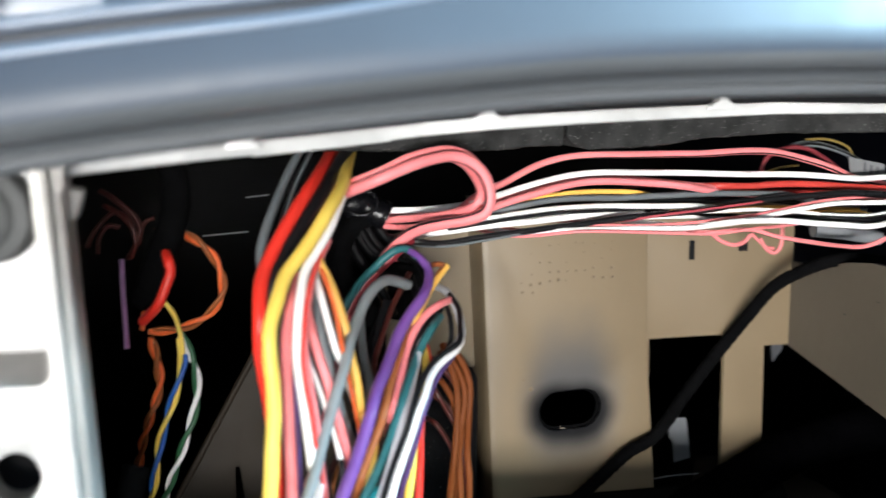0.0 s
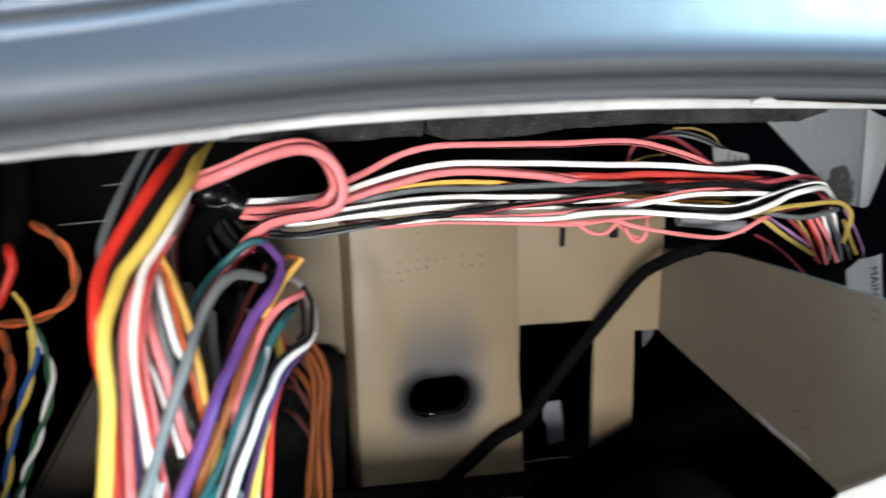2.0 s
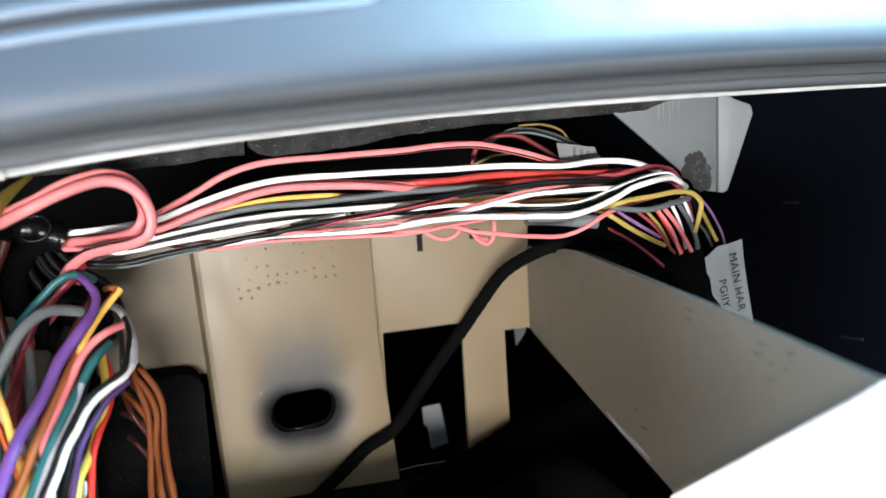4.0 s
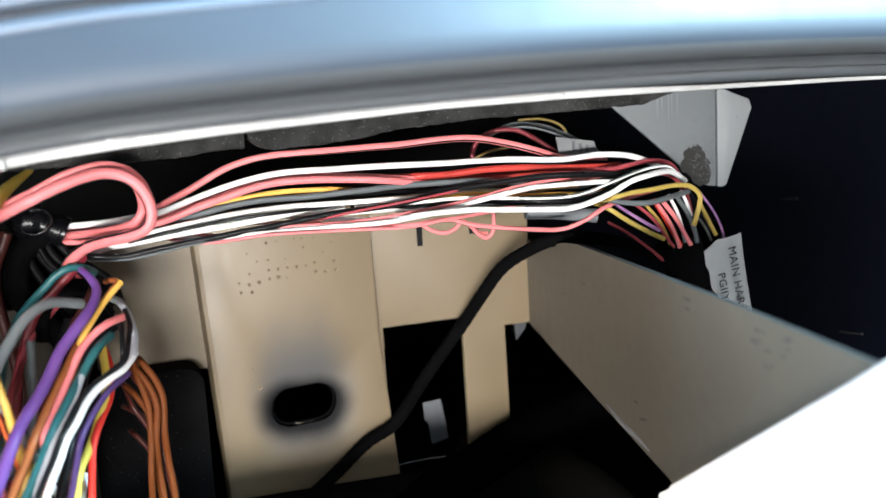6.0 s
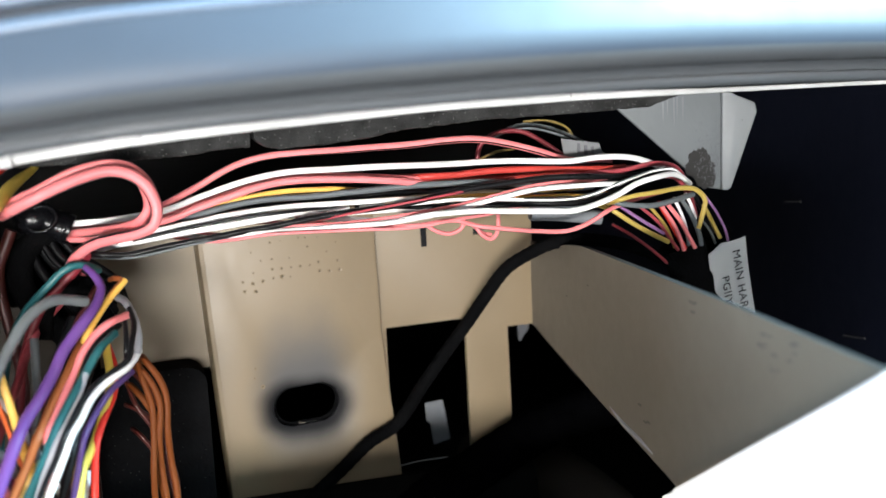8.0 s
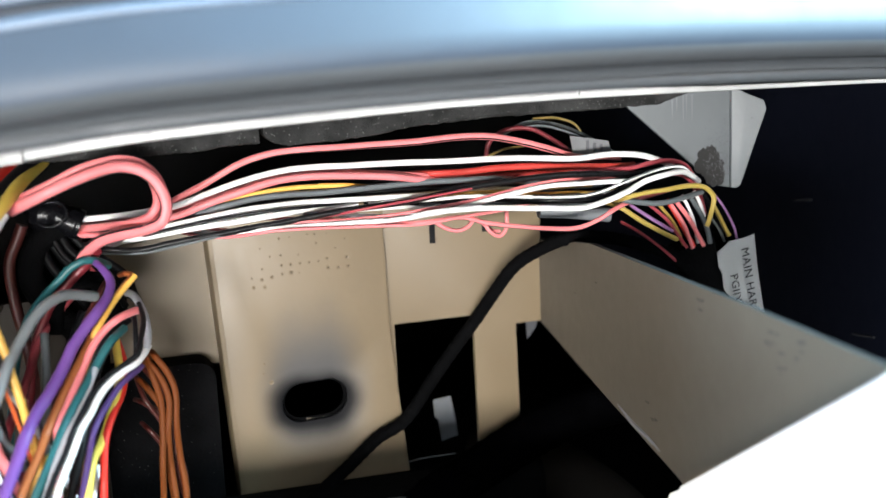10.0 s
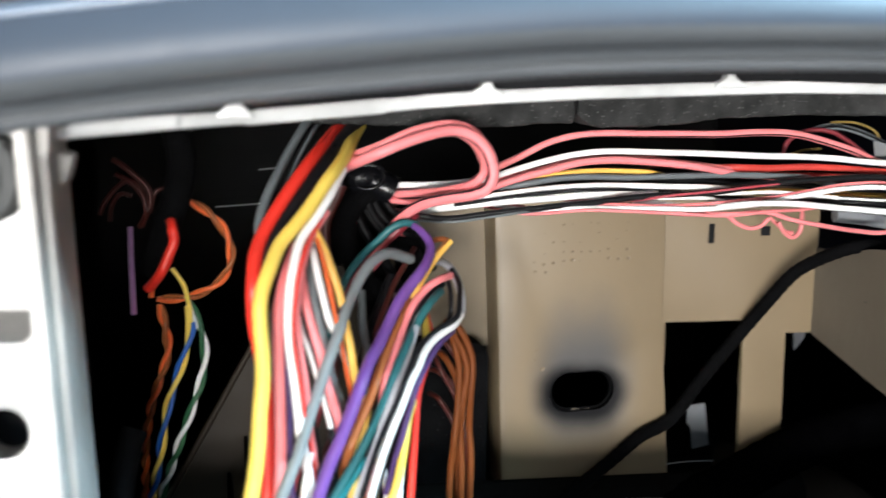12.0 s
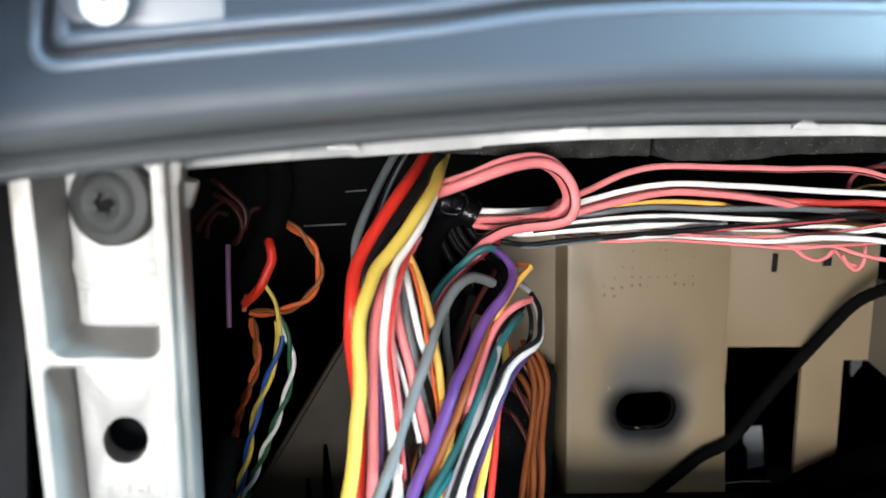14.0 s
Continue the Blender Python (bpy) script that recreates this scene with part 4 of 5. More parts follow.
wire(main_harness, "grey", "", 0.54, (131.4, 212.5, 45.3), (134.4, 213.1, 41), (136.3, 213.5, 36.9), (136.9, 213.6, 34.3))
wire(main_harness, "gold", "", 0.46, (139, 216.6, 42.9), (141.4, 217, 39), (143.7, 217, 34.9))
wire(main_harness, "lilac", "", 0.29, (139, 216.6, 45.5), (142.6, 217, 41), (145, 217, 36.5), (145.7, 217, 34))
wire(main_harness, "grey", "", 0.29, (138.5, 217.4, 40), (141.7, 218, 36.3), (143.1, 218, 33.3))
wire(main_harness, "black", "", 0.53, (138.5, 219.2, 44.6), (141.9, 219.9, 39), (143.7, 220, 34.9), (145.2, 220, 31.5))
wire(main_harness, "rose", "", 0.34, (118.4, 219.7, 39.8), (120.5, 215.4, 38.1), (125.6, 215, 34.1), (131, 216.1, 29.3))
wire(main_harness, "pink", "", 0.47, (76.2, 223.5, 43), (78.6, 223.3, 41.3), (81.3, 223, 40.6), (83.5, 222.8, 41.3), (84.9, 222.7, 42.8))
wire(main_harness, "pink", "", 0.47, (87.1, 222.5, 41.9), (88.5, 222.3, 39.8), (90.5, 222.2, 38.7), (91.8, 222, 39.9), (92.2, 222, 43.3), (92, 222, 45.3))
wire(main_harness, "pink", "", 0.36, (85.7, 223.6, 42.8), (87.4, 223.5, 41.3), (89.4, 223.3, 39.8), (91.1, 223.1, 39.5))
# black wires added behind the bundle to darken the gaps between wires
wire(main_harness, "black", "", 0.84, (3.5, 229.8, 45.4), (23.6, 228.3, 47.1), (46.9, 226.7, 50.7), (71, 225, 50.8), (95.9, 222.8, 50.5), (115.2, 221.1, 49.8), (128.4, 220, 50.3))
wire(main_harness, "black", "", 0.84, (10.8, 236.8, 47.5), (23.8, 230.3, 48.7), (41.5, 229.1, 51.8), (65.4, 227.4, 52.1), (84, 225.9, 52.4), (103, 224.2, 51.1), (122.8, 222.6, 51))
wire(main_harness, "black", "", 0.83, (63, 232.1, 47.1), (76, 225.6, 46.7), (89.7, 224.4, 45.9), (103.8, 223.1, 46.2), (116.9, 222, 45.4), (124.8, 221.3, 46.2))
wire(main_harness, "pink", "black", 1.12, (-6.8, 208, 54.1), (-1, 204, 57), (4, 204, 59), (8.9, 204, 60.5), (12.9, 204, 61), (16.7, 204, 59.8), (19.2, 204, 57.2), (20.3, 204, 53.4), (19.3, 204, 50.6), (16.7, 205, 49.3), (12.6, 207, 48.4), (8.4, 210, 47), (5, 214, 44.2), (2.9, 219, 40.7))
# tail of the pink loop, its shade put into a crimson colour
wire(main_harness, "crimson", "", 0.95, (7, 213, 44.6), (5.0, 216, 41.9), (0.9, 216.5, 38.0), (-2.8, 217, 33.7), (-5.7, 217, 27.4), (-7.4, 217, 21.5), (-9.5, 218, 6))
wire(main_harness, "pink", "", 0.66, (-7.1, 211, 55.2), (-0.1, 207, 58.4), (5, 207, 60.8), (9, 207, 61.9), (13, 207, 62.3), (16.8, 207, 61.1), (19.2, 207, 58.5), (20.2, 207, 55.7))
wire(main_harness, "pink", "", 0.79, (8.6, 212, 60), (13.2, 212, 60.6), (16.6, 211, 59.5), (18.2, 208, 57.2), (18.6, 205, 54), (17.5, 205, 52), (14.3, 210, 50), (9.4, 217, 48.5), (3.9, 224, 47.4))
wire(main_harness, "pink", "", 0.59, (2.2, 223, 46.5), (7, 223, 46), (12, 217, 47))
wire(main_harness, "shaded_redbrown", "", 1.1, (-6.6, 220, 49.6), (-7.8, 220, 46.7), (-9.4, 220, 42.7), (-9.5, 220, 37.3), (-7.5, 219, 20), (-9, 218, 4))
# black leads and sheaths that sweep down out of the boot
for r, pts in ((0.95, ((-2.3, 223, 48.1), (-0.8, 222.6, 43.7), (2.6, 222, 39.9), (7.3, 222.4, 37.5), (12, 225, 33))),
               (0.9, ((-0.3, 223, 47.5), (1.4, 222.2, 43.8), (5.2, 222, 40.3), (9.8, 222.6, 37.6), (13, 226, 32))),
               (0.8, ((1.6, 223, 47.3), (4, 222.5, 44), (7.7, 222.8, 40.9), (11.4, 223.6, 37.4), (13, 227, 32))),
               (0.95, ((-3.6, 223, 48.1), (-3, 221.6, 43), (-0.6, 221, 38.6), (2.2, 222, 34.8), (6, 224, 28))),
               (0.7, ((-1.2, 221.8, 46), (0.6, 221.2, 42.6), (4.4, 220.8, 39.4), (8.4, 221.4, 36.6), (11, 224, 31)))):
    wire(main_harness, "jet", "", r, *pts)
for r, pts in ((3.0, ((-1, 226, 46), (1.5, 227, 42), (5.4, 227.5, 38.6), (8, 227, 34), (8, 228, 27))),
               (3.2, ((-4, 227, 46), (-4, 228, 40), (-1.4, 228, 34), (1.5, 228, 27), (2, 229, 18)))):
    part("sheath", tube(pts, r, 16, 0.8, ribs=(2.4, 0.03)), tape_mat, main_harness, "black taped sheath")
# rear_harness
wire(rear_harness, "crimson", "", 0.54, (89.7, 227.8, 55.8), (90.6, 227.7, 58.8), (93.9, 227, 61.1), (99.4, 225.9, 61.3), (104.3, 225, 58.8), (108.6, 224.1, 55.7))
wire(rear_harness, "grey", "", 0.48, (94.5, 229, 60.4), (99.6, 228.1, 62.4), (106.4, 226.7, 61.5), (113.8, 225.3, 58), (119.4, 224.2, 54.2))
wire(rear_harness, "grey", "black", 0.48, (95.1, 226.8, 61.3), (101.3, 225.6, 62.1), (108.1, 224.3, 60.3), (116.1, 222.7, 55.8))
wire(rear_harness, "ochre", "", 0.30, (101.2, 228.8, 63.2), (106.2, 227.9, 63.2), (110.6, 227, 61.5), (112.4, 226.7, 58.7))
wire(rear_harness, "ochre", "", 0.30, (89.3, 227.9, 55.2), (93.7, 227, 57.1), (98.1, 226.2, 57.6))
# hanging_harness
wire(hanging_harness, "grey", "", 0.83, (-10.2, 230, 63.9), (-14, 216, 61.1), (-16.8, 210.8, 57), (-19.5, 205.6, 52.6), (-21.6, 201.7, 48.4), (-22.8, 198.6, 44.6), (-22.8, 195.9, 41.5))
wire(hanging_harness, "black", "grey", 0.57, (-8.9, 230, 62.9), (-12.6, 216, 60.1), (-15.6, 211, 55.4), (-17.8, 206, 51.2), (-19.2, 202.9, 47.3))
wire(hanging_harness, "red", "", 1.27, (-5.2, 229, 61.8), (-8.6, 217.7, 59.6), (-13.2, 205.7, 55.5), (-17.2, 200.2, 50.6), (-20.8, 196, 45.4), (-23.3, 191.7, 40.5), (-23.8, 188, 35.3), (-23.6, 188.9, 29.3), (-22, 192.9, 18.5), (-21.2, 191, 8.9), (-21.5, 187, -5))
wire(hanging_harness, "black", "", 1.19, (-2.3, 228, 62), (-6.3, 215.4, 59.5), (-11.1, 205.6, 54.5), (-15.2, 200.4, 49.7), (-18.7, 196.6, 44.9), (-21.2, 192.7, 40.4), (-22.1, 193, 34.5))
wire(hanging_harness, "yellow", "", 1.26, (-2.2, 229, 60.8), (-5.5, 213.8, 58.1), (-7.7, 204.5, 55.5), (-11.2, 196.8, 51.8), (-14.3, 193.5, 47.8), (-17.1, 191, 44.8), (-19.5, 188.9, 42.4), (-21.2, 186.1, 39), (-22.7, 183.7, 34.6), (-22.8, 182.7, 30.1), (-22.4, 181.7, 25.1), (-22.4, 180.7, 20.6), (-22.8, 179.8, 16.1), (-23.1, 178.7, 11.7), (-23.6, 177.3, 7.4), (-24.3, 176, 3.2), (-24.8, 175, -0.2))
wire(hanging_harness, "white", "", 0.85, (-7.6, 203.6, 53.9), (-10.9, 196.7, 49.1), (-13.8, 193.5, 45.2), (-15.8, 191.2, 42.5), (-17.1, 187.8, 38.3), (-17.9, 185.6, 33.8), (-18.1, 184.7, 29.2), (-17.8, 183.7, 24.6), (-17.2, 182.7, 20.1), (-16.6, 181.8, 15.5), (-16.1, 180.9, 11.4), (-15.3, 182.6, 6.5), (-13.6, 186.1, -3.7), (-12.9, 187.1, -12.9))
wire(hanging_harness, "red", "", 0.30, (-12.2, 195, 45.7), (-15, 189.5, 41.9), (-16.3, 186.8, 38.4), (-17, 184.6, 34.1), (-17.3, 183.5, 28.5), (-16.9, 182.6, 24.4), (-16.3, 181.7, 20.3), (-15.8, 180.8, 15.8), (-15, 183, 11.2), (-12.8, 186.5, -1.6), (-11.8, 187.5, -13.2))
wire(hanging_harness, "pink", "", 0.50, (-10.8, 198, 46.8), (-14.3, 192, 42.1), (-15.5, 188.8, 38.2), (-16.5, 186.6, 33.7), (-16.4, 185.5, 28.1), (-15.9, 184.6, 24), (-15.3, 183.7, 19.8), (-14.9, 182.7, 15.2), (-14, 184.5, 8.8), (-12.4, 188, -2.6), (-11.7, 189, -13))
wire(hanging_harness, "pink", "", 1.04, (-16.3, 195.6, 41.1), (-18.5, 190.2, 36.9), (-19.5, 188.4, 32.3), (-19.7, 187.5, 27.6), (-19.7, 186.5, 23), (-19.5, 185.2, 16.6), (-19.4, 183.5, 9.2), (-19.6, 181.5, 3), (-19.9, 180, -2.3))
wire(hanging_harness, "violet", "", 0.59, (-18.5, 188.9, 24.4), (-18, 186.8, 14.1), (-17.8, 184.3, 5), (-17.2, 182, -3.2))
wire(hanging_harness, "grey", "", 0.86, (-14, 196.3, 42), (-13.8, 192.8, 37.6), (-13.7, 190.6, 33), (-12.7, 189.6, 28.2), (-11.7, 188.7, 23.5), (-10.5, 187.7, 18.8), (-8.5, 191.7, 12.6), (-4.1, 195.2, -0.9), (-2.2, 196.2, -13.2))
wire(hanging_harness, "white", "", 0.61, (-13.8, 197.6, 42.3), (-13.5, 193.2, 39.7), (-12.3, 189.9, 34.3), (-11.1, 188.9, 29.4), (-9.8, 191.4, 26.4), (-7.9, 196.6, 21.2), (-1.2, 200.1, 2.9), (1.8, 201.1, -13.7))
wire(hanging_harness, "amber", "", 0.76, (-12.7, 196.9, 45.4), (-13.5, 194.5, 44.4), (-11.8, 193.5, 40.6), (-10.1, 193, 36.3), (-8.7, 192.6, 31.4), (-7.9, 192.2, 26.9), (-7.0, 192, 22.5), (-6.4, 192.5, 17.8), (-5.3, 196.4, 9.7), (-2.5, 199, -2.2), (-1.2, 200, -13.1))
wire(hanging_harness, "orange", "", 0.35, (-13.4, 194.8, 44.3), (-11.9, 190.4, 39), (-11, 187.8, 34.5), (-10.2, 189.1, 30.4), (-5.6, 192.6, 7.1), (-3.6, 193.6, -14.1))
wire(hanging_harness, "pink", "", 0.85, (-15.8, 194.4, 38.3), (-15.3, 189.6, 33.2), (-14.1, 188.6, 28.4), (-12.7, 187.7, 23.8), (-11.9, 186.9, 19.9), (-10.7, 186.1, 16.2), (-9.7, 187.4, 11.9), (-8.5, 190.2, 5.9), (-6.5, 193.7, -3.9), (-5.6, 194.7, -12.9))
wire(hanging_harness, "black", "", 0.50, (-15.4, 190, 30.1), (-13.7, 188.9, 24.5), (-12.4, 187.7, 18.8), (-11.3, 186.6, 13.1), (-10.6, 185.2, 7.6), (-9.2, 188.7, -3.2), (-8.6, 189.7, -13))
wire(hanging_harness, "white", "", 0.45, (-16.2, 190.9, 29.4), (-15.5, 188.3, 26.6), (-14.4, 187.6, 23.3), (-13.1, 186.7, 19), (-11.9, 185.8, 14.8), (-10.8, 186.1, 10.7), (-9.6, 189.1, 6.3), (-6.9, 192.6, -3.8), (-5.6, 193.6, -12.9))
wire(hanging_harness, "black", "", 0.80, (-17.1, 191.4, 26.9), (-15.3, 189.5, 17.4), (-13.3, 187.4, 7.8), (-12.4, 184, -4))
wire(hanging_harness, "black", "", 0.80, (-11.3, 192.7, 22.6), (-9.8, 190.8, 12.9), (-10, 188.4, 3.5), (-11.2, 186, -4.8))
wire(hanging_harness, "amber", "", 0.84, (-6.1, 191.5, 16.8), (-4.8, 187.7, 13.2), (-5.3, 187.1, 10.1), (-6.8, 185.6, 5.3), (-7.6, 183, -3.8))
wire(hanging_harness, "white", "", 0.59, (-14.2, 187, 9), (-14.6, 184, 7), (-15, 183.2, 4.8), (-15.6, 182.3, 1.9), (-15.7, 184.4, -2.3))
wire(hanging_harness, "rust", "", 0.69, (-14.8, 186.3, 4.2), (-15.5, 185, -0.3), (-16.1, 184, -4))
wire(hanging_harness, "crimson", "", 0.81, (-7.6, 191.4, 10.7), (-8.3, 189.9, 5), (-8.9, 188, -1.6))
wire(hanging_harness, "teal", "", 0.76, (8.7, 216, 41), (6.7, 212, 42.8), (4.5, 211, 43.2), (2, 211, 42), (-0.1, 211, 40.1), (-2.6, 210.5, 37.9), (-4.8, 209, 35.6), (-6.8, 208.4, 32.4), (-8.4, 207.5, 27.9), (-12, 209, 7.5), (-12.5, 212, -13.9))
wire(hanging_harness, "ash", "", 1.02, (6, 210.7, 36.1), (2.9, 207.5, 37.5), (0.4, 204.5, 38.2), (-2.2, 201.5, 37.4), (-4.4, 198.5, 35.5), (-6.5, 195, 32.5), (-8.3, 191, 29.7), (-9.8, 188, 26.3), (-11.5, 185.5, 22.8), (-12.9, 184, 19.0), (-14.8, 181.7, 14.6), (-16.4, 179.6, 10.2), (-18.0, 178.3, 6.0), (-20.1, 176.8, 0.9), (-21.2, 176, -2.3))
wire(hanging_harness, "grey", "", 0.80, (-3.7, 208.7, 30.5), (-3.6, 205.5, 25.1), (-3.5, 200.6, 21.3), (-4.2, 196.6, 16.5), (-4.6, 196.8, 11.2), (-5.6, 200.3, -1.6), (-6, 201.3, -13.2))
wire(hanging_harness, "purple", "", lambda u: 0.62 + 0.48 * min(1.0, u / 0.3), (6.2, 212, 42.8), (7.8, 209, 41.8), (9.1, 207, 39.7), (8.4, 203.9, 37.5), (6.3, 200.6, 35.4), (4.1, 199.3, 33.1), (1.8, 197.4, 30.4), (-0.1, 195.5, 27.1), (-2.4, 191.2, 23.9), (-4.1, 188.4, 22.1), (-6, 184, 19.2), (-7.8, 181.7, 15.4), (-9.8, 179.6, 11.2), (-11.8, 178.3, 6.9), (-13.5, 176.9, 2.6), (-14.7, 176, -0.9))
wire(hanging_harness, "amber", "", 0.66, (13.4, 210, 39.7), (11.5, 208.4, 38), (9.4, 206.4, 36), (7.3, 204.1, 33.7), (5.5, 202.5, 31.3), (5, 205, 28.5), (1, 208.5, 6.2), (-0.8, 209.5, -14))
wire(hanging_harness, "rust", "", 0.55, (10.8, 214, 39.5), (11.9, 211, 40.2), (13, 210, 39.9), (11.1, 208.5, 38.1), (8.9, 207.3, 35.7), (6.6, 205.6, 32.7), (5.1, 205.8, 29.7), (-6.4, 209.3, 6.8), (-11.6, 210.3, -14.1))
wire(hanging_harness, "copper", "", 0.81, (4.9, 203.8, 30), (2.6, 199.7, 26.8), (0.6, 196.3, 23.7), (-1.1, 192.4, 21.1), (-3, 188, 18.1), (-4.5, 186.3, 15.1), (-6.3, 184.5, 12.2), (-8, 183.2, 8.6), (-8.6, 186.1, 3.7), (-9.7, 189.6, -4.9), (-10.1, 190.6, -12.8))
wire(hanging_harness, "pink", "", 0.74, (13.2, 207.3, 33.6), (10.1, 203.8, 33.3), (7.6, 202.8, 31.8), (5.1, 201, 29.2), (3.5, 199.5, 26.4), (1.8, 195.8, 23.4), (0.2, 192, 20.9), (-1.3, 188.6, 18.5), (-1.7, 190.5, 14.5), (-3.2, 194, -0.1), (-3.8, 195, -13.3))
wire(hanging_harness, "black", "", 0.73, (11.6, 207.4, 32), (7.5, 202.5, 29.7), (5.5, 200.7, 26.6), (4, 198.1, 24), (2.2, 194.5, 21.7), (0.2, 190.1, 18.6), (-1.6, 189.2, 14.3), (-7.7, 192.7, -0.2), (-10.4, 193.7, -13.3))
wire(hanging_harness, "black", "", 0.63, (9.9, 207.4, 30.3), (6.9, 203, 26.7), (4.9, 199.5, 23.2), (2.8, 195.3, 20.4), (0.4, 190.5, 16.5), (-1.9, 188, 12.1), (-8.8, 191.5, -1.2), (-12, 192.5, -13.2))
wire(hanging_harness, "teal", "", 0.8, (10.7, 204.5, 31), (8.1, 200.2, 29.7), (6.7, 199.2, 27.9), (5.2, 198, 25.6), (3.4, 194.6, 23.5), (1.8, 191.7, 21.6), (0.1, 188.3, 19.3), (-1.6, 185.6, 16.1), (-3.1, 183.9, 13.1), (-4.8, 182.6, 10.2), (-6.7, 181.7, 7.1), (-8.9, 180.7, 4), (-11.1, 179.7, 0.8), (-13.1, 179, -2.1))
wire(hanging_harness, "aqua", "", 0.48, (-4.2, 185, 7.3), (-5.8, 181.4, 6.2), (-7.2, 180.8, 4.2), (-8.9, 180.1, 1.8), (-10.6, 179.4, -0.4), (-11.8, 179, -2.2))
wire(hanging_harness, "black", "", 0.39, (1.3, 191.7, 18.7), (-0.9, 186.3, 15.1), (-2.8, 184, 11.3), (-4.8, 183, 7.9), (-7.1, 182.1, 4.9), (-9.4, 181.1, 1.4), (-11.8, 180.1, -1.8))
wire(hanging_harness, "silver", "", 0.72, (7.9, 203, 28.6), (5.9, 199.5, 26.8), (4.6, 196.5, 24.6), (3.3, 193.5, 22.1), (1.9, 190, 19.9), (0.4, 187, 17.9), (-1, 184.8, 15.3), (-2.4, 183, 12.4), (-3.6, 181.8, 9.3), (-4.9, 180.8, 6.2), (-6.2, 179.8, 3.1), (-7.4, 179, -0.3), (-8.5, 178.5, -3.7))
wire(hanging_harness, "black", "", 0.49, (12.5, 209.2, 33.3), (12.7, 204.5, 31), (12.5, 202.5, 27.9), (12.2, 204.2, 24.8))
wire(hanging_harness, "black", "", 0.52, (13.7, 208.8, 34.5), (14.3, 204.3, 32.5), (13.7, 200.3, 30), (12.9, 197.6, 27.6), (10.4, 196.6, 26.2), (7.4, 194.6, 24.9), (5, 192, 23.3), (3.1, 188.8, 21.2), (1.4, 185.5, 18.9), (-0.2, 183.4, 15.7), (-2, 181.6, 12.7), (-3.5, 180.5, 9.6), (-4.9, 179.4, 6.1), (-6.3, 178.3, 2.1), (-7.6, 177.3, -1.8))
# upper loop of the white wire below, greyed in colour for shade
wire(hanging_harness, "silver", "", 0.74, (11.6, 219, 34.6), (12.8, 214.4, 34.9), (13.7, 209.8, 34.3), (14.5, 207, 32.4), (14.8, 204.4, 29.6), (14.2, 202, 27.4), (12.4, 201.5, 25.6), (9.5, 200, 24))
wire(hanging_harness, "white", "", 0.66, (14.7, 203.6, 27.4), (14, 201.2, 26.9), (12.4, 198.4, 25.9), (10.4, 196.3, 25.3), (7.8, 194, 24), (5.8, 191.4, 22.4), (4.3, 188.7, 20.4), (2.6, 186, 18.6), (1.1, 184.2, 15.5), (-0.6, 182.2, 12.2), (-2, 181.2, 9), (-3.3, 180.1, 5.5), (-4.5, 179.1, 1.9), (-5.8, 178, -1.9))
wire(hanging_harness, "violet", "", 0.62, (13.1, 204, 23.5), (9.4, 198, 22.2), (7.3, 195.3, 20.3), (5.7, 192.7, 18.5), (4.2, 190.4, 16.2), (3.2, 190.5, 12.3), (2.1, 190.7, 8.1), (0.6, 191.2, 2.3), (-0.6, 192, -3.2))
wire(hanging_harness, "red", "", 0.72, (8.4, 215, 28), (9.8, 211.5, 23), (9.3, 207.4, 18.6), (7.1, 201.5, 15.1), (5.8, 198.5, 12.2), (5, 195.8, 7.1), (4.6, 194.5, 2.2), (4.2, 193.2, -2.7), (3.9, 192, -7.6))
wire(hanging_harness, "yellow", "", 0.82, (8.8, 213, 27), (9, 208, 21), (7.3, 203.4, 16.4), (5.3, 198.5, 12.2), (3.5, 193.8, 9.9), (2.7, 191.5, 7.1), (2, 190.5, 3.5), (1, 189.4, -0.3), (-0.3, 188.4, -3.8), (-1.1, 188, -5.9))
wire(hanging_harness, "white", "", 0.6, (3.8, 199, 7.0), (2.6, 194, 2.2), (1.9, 192, -1.3), (1.5, 190.5, -5.0), (1.0, 189, -9.6))
wire(hanging_harness, "yellow", "", 0.72, (-3.6, 196.8, 11.2), (-4.3, 190.9, 11), (-4.6, 190, 9.4), (-4.8, 193.2, 5.7), (-5.3, 196.7, -4), (-5.6, 197.7, -12.9))
wire(hanging_harness, "rose", "", 0.71, (-6.6, 194.6, 6.6), (-7.6, 190.9, 5.1), (-8.1, 190.2, 2.3), (-8.7, 188.9, -1.9))
# black filler wires added behind to keep the gaps dark
wire(hanging_harness, "black", "", 0.83, (4.5, 203, 20.2), (1.9, 195.3, 12.6), (-1.2, 191.5, 3.2), (-4.2, 189, -6.2))
wire(hanging_harness, "black", "", 1.20, (3.4, 217.2, 31.9), (-0.1, 213, 24.7), (-3.7, 204.8, 17.6), (-6.5, 198.7, 10.7), (-8.6, 195.3, 1.1), (-10.2, 198.8, -6.1), (-10.9, 199.8, -12.7))
wire(hanging_harness, "shaded_redbrown", "", 0.56, (7.8, 217.9, 37.5), (5.7, 216.3, 34.3), (3.6, 214.6, 31.2), (1.5, 212, 27.1), (-0.9, 208.7, 22.2), (-2.7, 202.8, 18.1), (-10, 206.3, 1.5), (-13.3, 207.3, -13.5))
wire(hanging_harness, "rose", "", 0.85, (5.8, 221, 39.6), (1, 219.8, 34.8), (-3.1, 217.7, 30.6), (-5.8, 215, 26.5), (-7.7, 211.8, 21.6), (-10.6, 203.6, 15.8), (-13.1, 198.2, 7.6), (-16.4, 201.7, -3.2), (-17.9, 202.7, -13))
